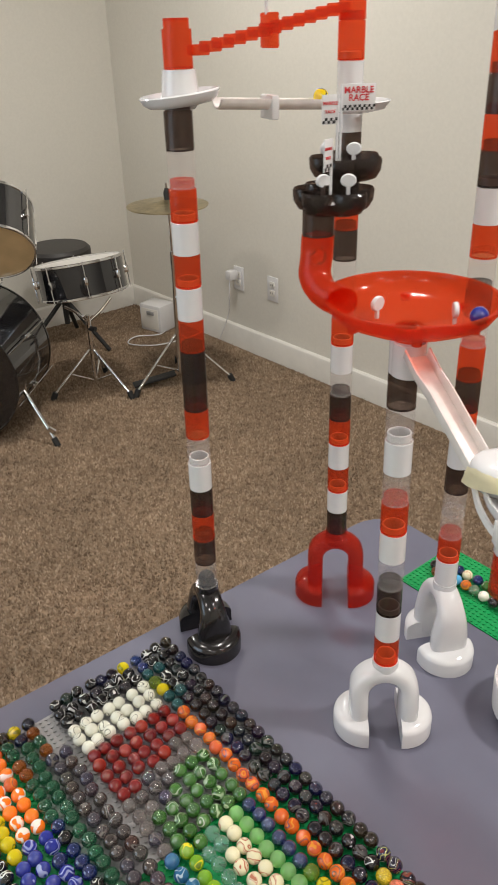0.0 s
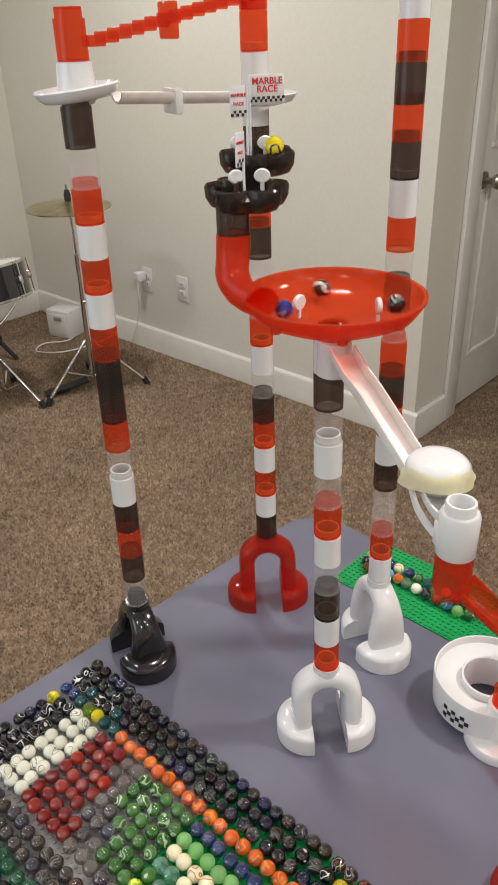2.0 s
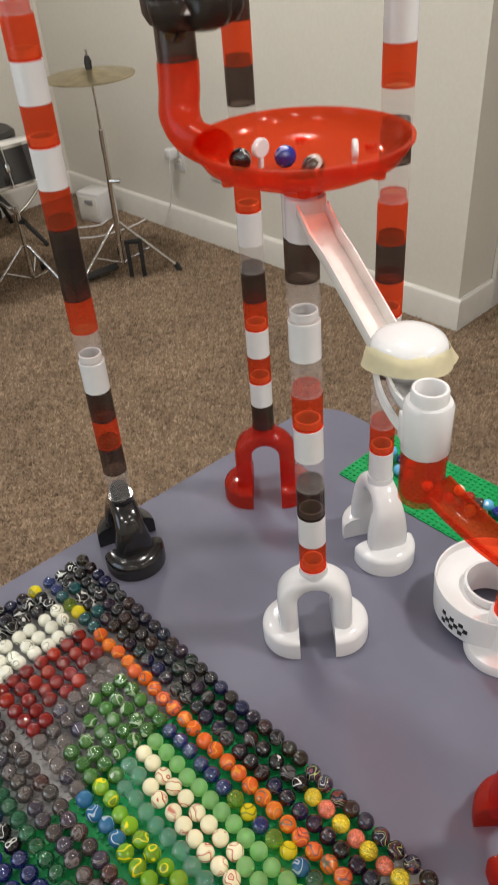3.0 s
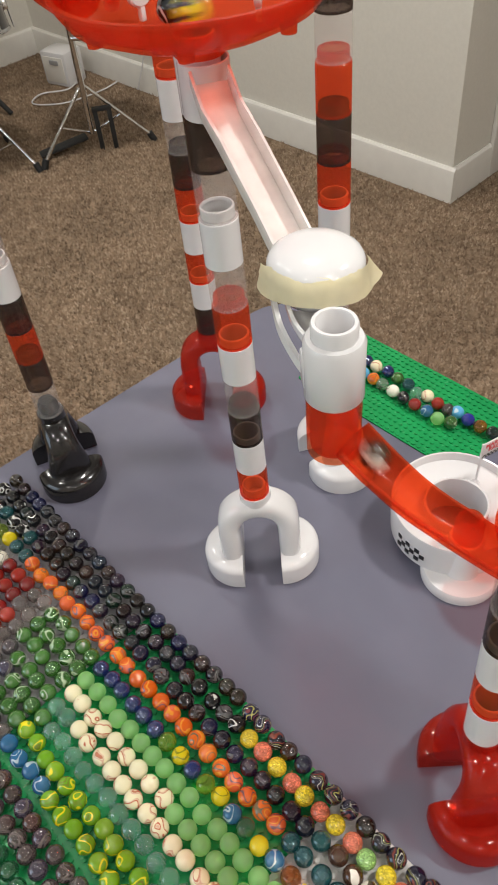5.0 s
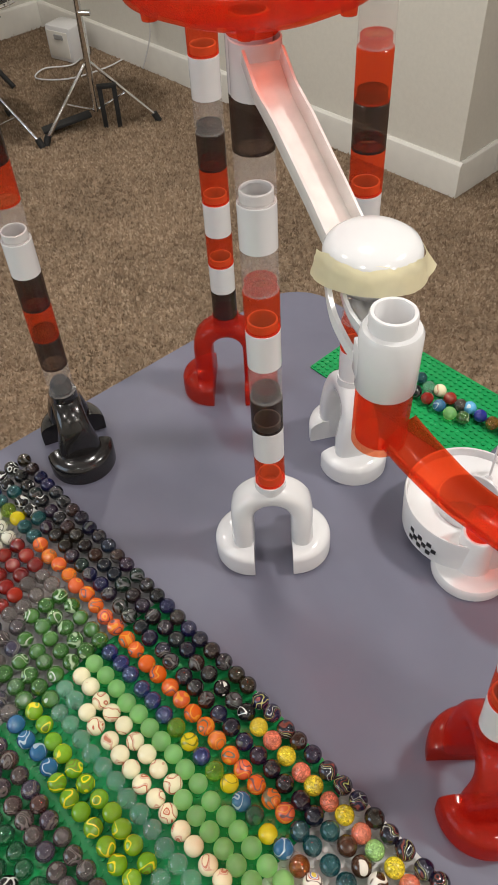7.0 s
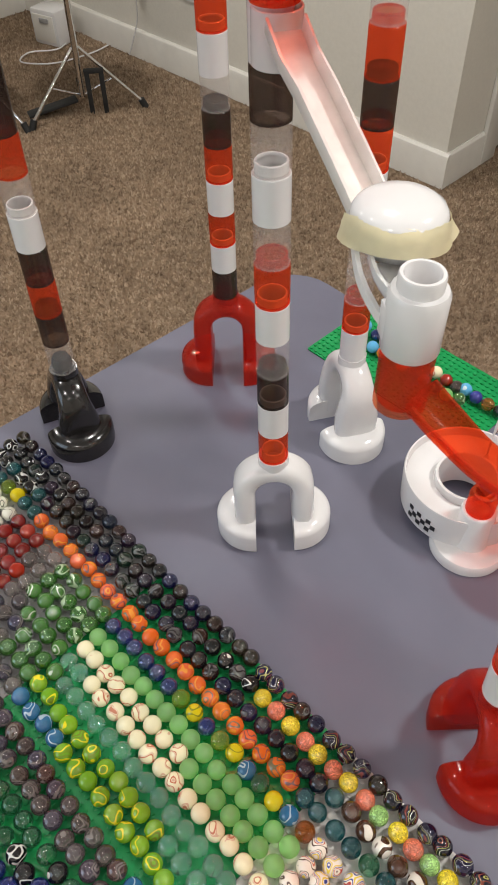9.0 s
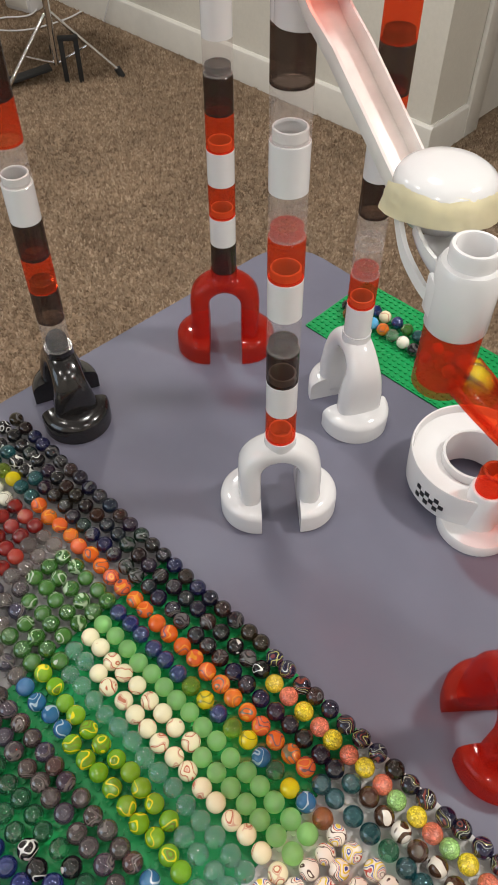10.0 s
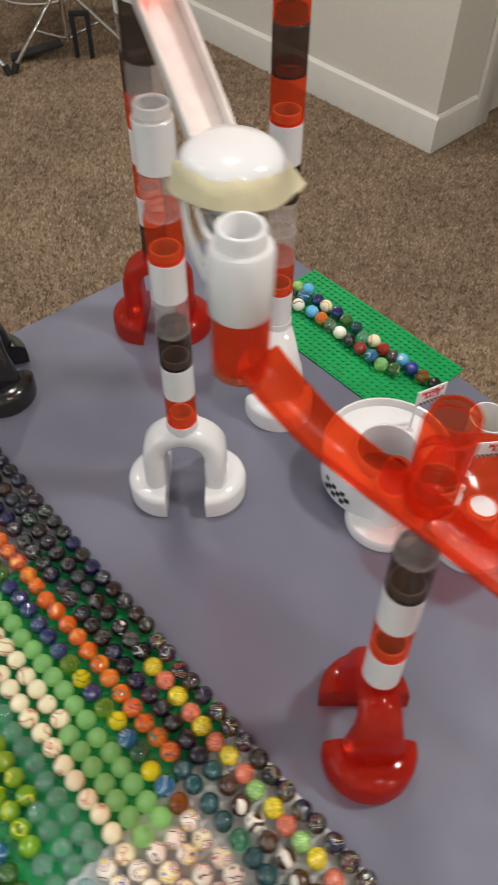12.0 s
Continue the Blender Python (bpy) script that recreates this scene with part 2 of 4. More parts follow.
MARBLES = {
    "black": ("dark iridescent glass marble with faint swirls", marble_material("marble_black", ribbon(K, (0.97, 1.0, (0.07, 0.07, 0.07))), 0.6, 2.0, tints=SHEEN, ior=1.25)),
    "blackwhite": ("black marble with white swirls", marble_material("marble_blackwhite", ribbon(K, (0.74, 0.88, (0.50, 0.50, 0.48))), 0.7, 3.5, ior=1.3)),
    "blackstripe": ("black marble with thin coloured stripes", marble_material("marble_blackstripe", ribbon((0.008, 0.008, 0.016), (0.36, 0.39, (0.42, 0.42, 0.34)), (0.66, 0.70, (0.36, 0.34, 0.10)), (0.88, 0.93, (0.16, 0.04, 0.03))), 1.0, 2.0, tints=[(0.0, (0.004, 0.004, 0.010)), (1.0, (0.012, 0.010, 0.045))], ior=1.3)),
    "navy": ("deep dark blue glass marble", marble_material("marble_navy", plain((0.010, 0.022, 0.13)), clear=0.35, tints=[(0.0, (0.006, 0.012, 0.08)), (1.0, (0.012, 0.04, 0.16))], ior=1.6)),
    "orange": ("orange marble with red and blue streaks", marble_material("marble_orange", ribbon((0.60, 0.105, 0.006), (0.30, 0.46, (0.68, 0.25, 0.02)), (0.80, 0.90, (0.14, 0.03, 0.06))), 0.75, 3.0, tints=[(0.0, (0.10, 0.03, 0.004)), (0.5, (0.16, 0.15, 0.015)), (1.0, (0.12, 0.05, 0.03))])),
    "orangewhite": ("orange and white swirled marble", marble_material("marble_orangewhite", ribbon((0.90, 0.20, 0.015), (0.60, 0.95, (0.85, 0.74, 0.64))), 0.6, 2.0)),
    "frost": ("frosted pale green glass marble", marble_material("marble_frost", plain((0.56, 0.93, 0.42), 0.06), rough=0.38, clear=0.72, see=0.14, ior=1.45)),
    "cream": ("cream marble with a thin red swirl", marble_material("marble_cream", ribbon((0.80, 0.74, 0.50), (0.68, 0.75, (0.66, 0.42, 0.30)), (0.82, 0.90, (0.52, 0.14, 0.08))), 0.65, 3.2, tints=[(0.0, (0.30, 0.14, 0.08)), (1.0, (0.50, 0.22, 0.14))])),
    "clear": ("clear glass marble with a pale blue tint", marble_material("marble_clear", [(0.0, (0.78, 0.97, 0.98)), (0.6, (0.93, 1.0, 1.0)), (1.0, (0.60, 0.88, 0.97))], clear=0.93, see=0.20, rough=0.0)),
    "yellowgreen": ("green marble with yellow swirls", marble_material("marble_yellowgreen", ribbon((0.13, 0.32, 0.010), (0.64, 0.76, (0.70, 0.60, 0.012)), (0.91, 0.96, (0.14, 0.05, 0.012))), 0.62, 2.8, tints=[(0.0, (0.06, 0.16, 0.006)), (1.0, (0.18, 0.36, 0.012))])),
    "greenyellow": ("see-through olive glass marble", marble_material("marble_greenyellow", plain((0.55, 0.72, 0.12)), clear=0.85, see=0.25)),
    "blueclear": ("blue streaked glass marble", marble_material("marble_blueclear", ribbon((0.030, 0.16, 0.34), (0.74, 0.86, (0.45, 0.62, 0.72))), 0.7, 3.0, clear=0.35)),
    "grey": ("smoky grey iridescent glass marble", marble_material("marble_grey", ribbon((0.050, 0.042, 0.045), (0.94, 0.99, (0.20, 0.18, 0.17))), 0.7, 2.4, clear=0.35, tints=SMOKE, ior=1.4)),
    "greyclear": ("pale grey clear glass marble", marble_material("marble_greyclear", plain((0.60, 0.55, 0.53), 0.12), clear=0.9, see=0.15, rough=0.0)),
    "greenswirl": ("dark green marble with pale swirls", marble_material("marble_greenswirl", ribbon((0.030, 0.115, 0.016), (0.90, 0.96, (0.36, 0.46, 0.30))), 0.6, 2.4, clear=0.15, tints=[(0.0, (0.020, 0.075, 0.012)), (1.0, (0.050, 0.17, 0.026))], ior=1.55)),
    "darkgreen": ("deep green see-through glass marble", marble_material("marble_darkgreen", ribbon((0.10, 0.42, 0.24), (0.90, 0.96, (0.5, 0.6, 0.5))), 0.6, 2.5, clear=0.9, see=0.10, rough=0.0)),
    "teal": ("dark teal glass marble", marble_material("marble_teal", plain((0.012, 0.075, 0.085)), clear=0.3, tints=[(0.0, (0.006, 0.035, 0.045)), (1.0, (0.016, 0.10, 0.10))])),
    "red": ("glossy deep red marble", marble_material("marble_red", plain((0.17, 0.008, 0.005), 0.6), clear=0.2, tints=[(0.0, (0.12, 0.006, 0.004)), (0.85, (0.24, 0.010, 0.007)), (1.0, (0.40, 0.030, 0.010))])),
    "white": ("white marble with green-grey swirls", marble_material("marble_white", ribbon((0.80, 0.80, 0.68), (0.86, 0.92, (0.22, 0.23, 0.18))), 0.65, 3.6)),
    "whitemulti": ("white marble with coloured stripes", marble_material("marble_whitemulti", ribbon((0.82, 0.76, 0.66), (0.14, 0.20, (0.10, 0.06, 0.05)), (0.42, 0.50, (0.50, 0.06, 0.04)), (0.66, 0.74, (0.05, 0.07, 0.30)), (0.86, 0.95, (0.74, 0.56, 0.06))), 0.9, 3.0)),
    "yellow": ("bright yellow glass marble", marble_material("marble_yellow", ribbon((0.80, 0.66, 0.008), (0.78, 0.90, (0.30, 0.30, 0.01))), 0.6, 3.0, clear=0.3)),
    "yellowglitter": ("yellow crackle glass marble", marble_material("marble_yellowglitter", plain((0.72, 0.56, 0.03), 0.15), rough=0.2, crackle=0.7)),
    "pinkglitter": ("coral pink crackle glass marble", marble_material("marble_pinkglitter", plain((0.66, 0.17, 0.10), 0.15), rough=0.2, crackle=0.7)),
    "greenglitter": ("pale green crackle glass marble", marble_material("marble_greenglitter", plain((0.30, 0.54, 0.17), 0.15), rough=0.2, crackle=0.7)),
    "brownwhite": ("brown marble with white bands", marble_material("marble_brownwhite", ribbon((0.055, 0.022, 0.010), (0.66, 0.92, (0.68, 0.63, 0.55))), 0.55, 2.2)),
    "amber": ("see-through amber glass marble", marble_material("marble_amber", plain((0.60, 0.20, 0.03)), clear=0.8, see=0.1)),
    "blue": ("royal blue marble with pale swirls", marble_material("marble_blue", ribbon((0.016, 0.026, 0.24), (0.86, 0.96, (0.26, 0.30, 0.55))), 0.6, 2.6)),
    "cyan": ("sky blue marble with pale swirls", marble_material("marble_cyan", ribbon((0.11, 0.42, 0.70), (0.78, 0.92, (0.6, 0.75, 0.82))), 0.6, 2.6)),
    "yellowblack": ("yellow and black swirled marble", marble_material("marble_yellowblack", ribbon((0.80, 0.64, 0.012), (0.60, 0.84, (0.03, 0.03, 0.03))), 0.6, 3.0)),
}


# ---- mesh helpers ----
def mesh_of(bm, material, smooth=40):
    me = bpy.data.meshes.new("mesh")
    bmesh.ops.recalc_face_normals(bm, faces=bm.faces)
    bm.to_mesh(me)
    bm.free()
    for p in me.polygons:
        p.use_smooth = True
    me.set_sharp_from_angle(angle=radians(smooth))
    me.materials.append(material)
    return me


def part(name, bm, material, parent=None, label="", m=None, smooth=40):
    ob = new(name, bm if isinstance(bm, bpy.types.Mesh) else mesh_of(bm, material, smooth))
    if parent:
        ob.parent = parent
    if m is not None:
        ob.matrix_basis = m
    return tagged(ob, label)


def thing(name, m, label, category, group="", kind=""):
    ob = new(name)
    ob.empty_display_size = 0.02
    ob.matrix_basis = m
    return tagged(ob, label, category, group, kind)


def lathe(profile, n=32, bm=None, m=None, closed=True):
    """Turns a profile of (radius, z) about z; closed joins its last point to its first."""
    bm = bm or bmesh.new()
    rings = []
    for r, z in profile:
        if r < 1e-6:
            rings.append([bm.verts.new((0, 0, z))])
        else:
            rings.append([bm.verts.new((r * math.cos(2 * math.pi * i / n), r * math.sin(2 * math.pi * i / n), z)) for i in range(n)])
    pairs = list(zip(rings, rings[1:]))
    if closed and len(rings[0]) > 1 and len(rings[-1]) > 1:
        pairs.append((rings[-1], rings[0]))
    for a, b in pairs:
        for i in range(n):
            j = (i + 1) % n
            f = [a[i % len(a)], a[j % len(a)], b[j % len(b)], b[i % len(b)]]
            f = list(dict.fromkeys(f))
            if len(f) > 2:
                bm.faces.new(f)
    if m is not None:
        vs = [v for ring in rings for v in ring]
        bmesh.ops.transform(bm, matrix=m, verts=vs)
    return bm


def box(sx, sy, sz, bevel=0.0, m=None, bm=None, seg=2):
    """A box centred in x and y, standing on z = 0."""
    b2 = bmesh.new()
    bmesh.ops.create_cube(b2, size=1.0, matrix=Matrix.Translation((0, 0, sz / 2)) @ Matrix.Diagonal((sx, sy, sz, 1)))
    if bevel:
        bmesh.ops.bevel(b2, geom=list(b2.edges), offset=bevel, segments=seg, affect="EDGES", profile=0.5)
    if m is not None:
        bmesh.ops.transform(b2, matrix=m, verts=b2.verts)
    if bm is None:
        return b2
    me = bpy.data.meshes.new("tmp")
    b2.to_mesh(me)
    b2.free()
    bm.from_mesh(me)
    bpy.data.meshes.remove(me)
    return bm


def frames_along(path):
    """Side and up vectors at each point of a path, up kept near world up."""
    pts = [Vector(p) for p in path]
    out = []
    for i, p in enumerate(pts):
        d = (pts[min(i + 1, len(pts) - 1)] - pts[max(i - 1, 0)]).normalized()
        side = d.cross(Vector((0, 0, 1)))
        if side.length < 0.2:
            side = out[-1][1].copy() if out else Vector((1, 0, 0))
        side.normalize()
        out.append((p, side, side.cross(d).normalized()))
    return out


def sweep(path, section, bm=None, cap=True, close=True):
    """Sweeps a closed section of (side, up) along the path."""
    bm = bm or bmesh.new()
    rings = [[bm.verts.new(p + s * a + u * b) for a, b in section] for p, s, u in frames_along(path)]
    n = len(section)
    for r0, r1 in zip(rings, rings[1:]):
        for i in range(n if close else n - 1):
            j = (i + 1) % n
            bm.faces.new((r0[i], r0[j], r1[j], r1[i]))
    if cap and close:
        bm.faces.new(rings[0][::-1])
        bm.faces.new(rings[-1])
    return bm


def circle(r, n=16):
    return [(r * math.cos(2 * math.pi * i / n), r * math.sin(2 * math.pi * i / n)) for i in range(n)]


def rod(a, b, r, n=12, bm=None):
    return sweep([a, b], circle(r, n), bm)


def spline(pts, n=8):
    """Smooth path through points."""
    P = [Vector(p) for p in pts]
    out = []
    for i in range(len(P) - 1):
        p0, p1, p2, p3 = P[max(i - 1, 0)], P[i], P[i + 1], P[min(i + 2, len(P) - 1)]
        for k in range(n):
            t = k / n
            out.append(0.5 * ((2 * p1) + (p2 - p0) * t + (2 * p0 - 5 * p1 + 4 * p2 - p3) * t * t + (3 * p1 - p0 - 3 * p2 + p3) * t ** 3))
    return out + [P[-1]]


def trough(w, h, th, n=10):
    """Section of an open half-pipe: width w, height h, wall th."""
    outer = [(w / 2 * math.cos(a), -h * math.sin(a)) for a in np.linspace(0, math.pi, n)]
    inner = [((w / 2 - th) * math.cos(a), -(h - th) * math.sin(a)) for a in np.linspace(math.pi, 0, n)]
    return [(float(x), float(y) + h) for x, y in outer + inner]


def annulus(r0, r1, z0, z1, n=32, bev=0.0006):
    return lathe([(r1, z0 + bev), (r1, z1 - bev), (r1 - bev, z1), (r0 + bev, z1), (r0, z1 - bev), (r0, z0 + bev), (r0 + bev, z0), (r1 - bev, z0)], n)


def at(x, y, z, *turn):
    return pose(x, y, z + TZ, *turn)


# ---- room ----
def slab(name, x0, x1, y0, y1, z0, z1, material, label, category, bevel=0.0):
    bm = box(x1 - x0, y1 - y0, z1 - z0, bevel)
    ob = part(name, bm, material, None, "", ROOM @ pose((x0 + x1) / 2, (y0 + y1) / 2, z0))
    return tagged(ob, label, category, "", "structure")


XL, XR, YN, YH, T = -2.483, 3.6, -3.6, 2.6, 0.12
floor = slab("floor", XL - T, XR + T, YN - T, YH + T, -0.1, 0.0, carpet_material(False), "brown speckled carpet floor", "floor")
slab("ceiling", XL - T, XR + T, YN - T, YH + T, CEIL, CEIL + 0.1, CEILM, "flat white painted ceiling", "ceiling")
slab("wall_back", XL - T, 0, 0, T, 0, CEIL, WALL, "beige grey painted back wall", "wall")
slab("wall_left", XL - T, XL, YN - T, 0, 0, CEIL, WALL, "beige grey painted side wall", "wall")
slab("wall_hall_end", 0, XR + T, YH, YH + T, 0, CEIL, WALL, "beige grey painted wall at the far end", "wall")
slab("wall_right", XR, XR + T, YN, YH, 0, CEIL, WALL, "beige grey painted far side wall", "wall")
# wall behind the table with a window opening x -0.5..0.8, z 0.85..2.05
for nm, x0, x1, z0, z1 in (("wall_window_a", XL, -0.5, 0, CEIL), ("wall_window_b", 0.8, XR + T, 0, CEIL), ("wall_window_c", -0.5, 0.8, 0, 0.85), ("wall_window_d", -0.5, 0.8, 2.05, CEIL)):
    slab(nm, x0, x1, YN - T, YN, z0, z1, WALL, "beige grey painted window wall", "wall")
win = thing("window_1", ROOM @ pose(0.15, YN - 0.06, 0.85), "white framed window behind the table", "window", "", "structure")
for nm, sx, sy, sz, x, z in (("window_frame", 1.3, 0.06, 0.05, 0, 0), ("window_frame", 1.3, 0.06, 0.05, 0, 1.15), ("window_frame", 0.05, 0.06, 1.1, -0.625, 0.05), ("window_frame", 0.05, 0.06, 1.1, 0.625, 0.05), ("window_frame", 0.04, 0.05, 1.1, 0, 0.05)):
    part(nm, box(sx, sy, sz, 0.004), TRIM, win, "", pose(x, 0, z))
# wall beside the hall door: door opening y 0.30..1.11
slab("wall_hall_a", -T, 0.0, T, 0.30, 0, CEIL, WALL, "beige grey painted wall end beside the door", "wall")
slab("wall_hall_b", -T, 0.0, 1.11, YH, 0, CEIL, WALL, "beige grey painted hall wall", "wall")
slab("wall_hall_c", -T, 0.0, 0.30, 1.11, 2.05, CEIL, WALL, "beige grey painted wall above the door", "wall")


def baseboard(name, m, length):
    sec = [(0, 0), (0.016, 0), (0.016, 0.100), (0.013, 0.112), (0.006, 0.120), (0, 0.120)]
    bm = bmesh.new()
    a = [bm.verts.new((0, -y, z)) for y, z in sec]
    b = [bm.verts.new((length, -y, z)) for y, z in sec]
    for i in range(6):
        bm.faces.new((a[i], a[(i + 1) % 6], b[(i + 1) % 6], b[i]))
    bm.faces.new(a[::-1]), bm.faces.new(b)
    return tagged(part(name, bm, TRIM, None, "", m, 20), "white painted baseboard along the wall", "baseboard", "", "structure")


baseboard("baseboard", ROOM @ pose(XL, -0.001, 0.002), -XL + 0.0165)
baseboard("baseboard", ROOM @ pose(XL + 0.001, YN, 0.002, 0, 0, 90), -YN - 0.018)
baseboard("baseboard", ROOM @ pose(0.001, -0.0015, 0.002, 0, 0, 90), 0.212)

door = thing("door_1", ROOM @ pose(-0.03, 0.30, 0), "closed white panel door with a dark knob", "door", "", "structure")
leaf = part("door_leaf", box(0.04, 0.79, 2.02, 0.003), TRIM, door, "", pose(0, 0.405, 0.01))
for z0, h in ((0.22, 0.68), (1.02, 0.85)):
    for y0 in (0.10, 0.45):
        bm = bmesh.new()
        for sx, sy, yy, zz in ((0.012, 0.26, 0.13, 0), (0.012, 0.26, 0.13, h - 0.02)):
            box(sx, sy, 0.02, 0.004, pose(0, y0 + yy, z0 + zz), bm)
        for yy in (0.01, 0.25):
            box(0.012, 0.02, h - 0.04, 0.004, pose(0, y0 + yy, z0 + 0.02), bm)
        part("door_panel", bm, TRIM, door, "raised panel moulding", pose(0.022, 0, 0))
knob = part("door_knob", lathe([(0, 0), (0.03, 0), (0.03, 0.006), (0.011, 0.010), (0.011, 0.032), (0.024, 0.042), (0.028, 0.055), (0.02, 0.066), (0, 0.068)], 24, closed=False), NICKEL, door, "satin nickel knob", pose(0.021, 0.066, 0.915, 0, 90, 0))
for nm, y0, y1, z0, z1 in (("door_trim_side", 0.212, 0.298, 0.002, 2.13), ("door_trim_side", 1.112, 1.198, 0.002, 2.13), ("door_trim_top", 0.298, 1.112, 2.052, 2.13)):
    ob = part(nm, box(0.018, y1 - y0, z1 - z0, 0.004), TRIM, None, "", ROOM @ pose(0.0105, (y0 + y1) / 2, z0))
    tagged(ob, "white painted door casing", "door trim", "", "structure")


def outlet(x, plug):
    o = thing("wall_outlet", ROOM @ pose(x, -0.0035, 0.363), "white wall outlet with a white plug in it" if plug else "white duplex wall outlet", "outlet")
    part("cover_plate", box(0.072, 0.006, 0.117, 0.002), WHITE, o, "", pose(0, 0, -0.0585))
    for z in (0.02, -0.02):
        s = part("socket", box(0.034, 0.004, 0.029, 0.0015), TRIM, o, "", pose(0, -0.0045, z - 0.0145))
        for dx in (-0.006, 0.006):
            part("slot", box(0.002, 0.002, 0.008), RUBBER, s, "", pose(dx, -0.0022, 0.012))
    if plug:
        part("adapter", box(0.040, 0.05, 0.045, 0.006), WHITE, o, "chunky white adapter", pose(-0.012, -0.036, 0.0))
        part("cord", sweep(spline([(-0.012, -0.05, 0.0), (-0.012, -0.055, -0.08), (-0.06, -0.03, -0.2), (-0.14, -0.03, -0.35)]), circle(0.0028, 8)), WHITE, o)


outlet(-1.25, False)
outlet(-1.497, True)

for lx, ly, _ in LAMPS:
    d = thing("ceiling_downlight", pose(lx, ly, CEIL), "round white recessed ceiling downlight", "ceiling light", "ceiling downlights")
    part("trim_ring", annulus(0.128, 0.150, -0.008, -0.001), TRIM, d)


# ---- carpet pile ----
def carpet_pile():
    rng = np.random.default_rng(3)
    n = 260000
    inv = ROOM.inverted()
    xs, ys = rng.uniform(-1.5, 2.2, n), rng.uniform(0.9, 5.0, n)
    r = np.array(inv.to_3x3())
    o = np.array(inv.translation)
    lx = r[0, 0] * xs + r[0, 1] * ys + o[0]
    ly = r[1, 0] * xs + r[1, 1] * ys + o[1]
    keep = (lx > XL + 0.02) & (((ly < -0.02) & (lx < 0.4)) | ((lx > 0.02) & (ly < 1.6)))
    xs, ys = xs[keep], ys[keep]
    n = len(xs)
    a = rng.uniform(0, 2 * math.pi, n)
    w = rng.uniform(0.004, 0.0075, n)
    h = rng.uniform(0.006, 0.013, n)
    lean = rng.uniform(-0.006, 0.006, (n, 2))
    v = np.zeros((n, 4, 3))
    for k in range(3):
        v[:, k, 0] = xs + w * np.cos(a + k * 2.094)
        v[:, k, 1] = ys + w * np.sin(a + k * 2.094)
        v[:, k, 2] = -0.001
    v[:, 3, 0], v[:, 3, 1], v[:, 3, 2] = xs + lean[:, 0], ys + lean[:, 1], h
    base = (np.arange(n) * 4)[:, None, None]
    f = (base + np.array([[0, 1, 3], [1, 2, 3], [2, 0, 3]])[None]).reshape(-1)
    me = bpy.data.meshes.new("carpet_pile")
    me.vertices.add(n * 4)
    me.vertices.foreach_set("co", v.reshape(-1))
    me.loops.add(n * 9)
    me.loops.foreach_set("vertex_index", f.astype(np.int32))
    me.polygons.add(n * 3)
    me.polygons.foreach_set("loop_start", (np.arange(n * 3) * 3).astype(np.int32))
    me.polygons.foreach_set("use_smooth", np.ones(n * 3, dtype=bool))
    me.update(calc_edges=True)
    me.materials.append(carpet_material(True))
    tagged(new("carpet_pile", me), "short brown and beige speckled carpet pile", "carpet", "", "stuff")


carpet_pile()

# ---- table and mat ----
TABLE_M = pose(0.344, 1.148, 0, 0, 0, -56.5)  # x along the table's long side, -y across it, origin at its far corner
TL, TW = 1.9, 0.98


def rounded_plate(x0, x1, y0, y1, r, z0, z1):
    bm = bmesh.new()
    pts = []
    for cx, cy, a0 in ((x1 - r, y1 - r, 0), (x0 + r, y1 - r, 90), (x0 + r, y0 + r, 180), (x1 - r, y0 + r, 270)):
        for k in range(7):
            a = radians(a0 + 15 * k)
            pts.append((cx + r * math.cos(a), cy + r * math.sin(a)))
    lo = [bm.verts.new((x, y, z0)) for x, y in pts]
    hi = [bm.verts.new((x, y, z1)) for x, y in pts]
    n = len(pts)
    for i in range(n):
        bm.faces.new((lo[i], lo[(i + 1) % n], hi[(i + 1) % n], hi[i]))
    bm.faces.new(hi), bm.faces.new(lo[::-1])
    return bm


table = thing("table", TABLE_M, "low wooden table under the grey mat", "table")
part("tabletop", rounded_plate(0.006, TL - 0.006, -TW + 0.006, -0.006, 0.065, TZ - 0.035, TZ - 0.003), TABLE, table)
for x in (0.07, TL - 0.07):
    for y in (-0.07, -TW + 0.07):
        part("leg", box(0.05, 0.05, TZ - 0.035, 0.005), TABLE, table, "", pose(x, y, 0))
tagged(part("table_mat", rounded_plate(0, TL, -TW, 0, 0.07, TZ - 0.003, TZ), MATM, None, "", TABLE_M), "matt grey-violet foam mat covering the table", "mat")


# ---- towers of stacked tubes ----
R, WALLT, SPIG = 0.0145, 0.0016, 0.009


def tube_mesh(h, material, r=R):
    """One stacking tube: outer wall, a thinner spigot on top that goes into the next tube."""
    i, s = r - WALLT, r - WALLT - 0.0004
    prof = [(i, 0.0020), (i, 0.0004), (r, 0.0004), (r, h - 0.0007), (r - 0.0005, h - 0.0002), (s, h - 0.0002), (s, h + SPIG - 0.0006), (s - 0.0005, h + SPIG), (s - 0.0015, h + SPIG), (s - 0.0018, h + SPIG - 0.002)]
    return mesh_of(lathe(prof, 28, closed=False), material, 35)


PLASTIC = {"w": (WHITE, "white tube"), "r": (RED, "see-through red tube"), "k": (BLACK, "smoky black tube"), "c": (CLEAR, "clear tube")}
TUBES = {}


def tube(parent, key, z, h, x=0, y=0):
    k = (key, round(h, 4))
    if k not in TUBES:
        TUBES[k] = tube_mesh(h, PLASTIC[key][0])
    return part("tube", TUBES[k], None, parent, PLASTIC[key][1], pose(x, y, z))


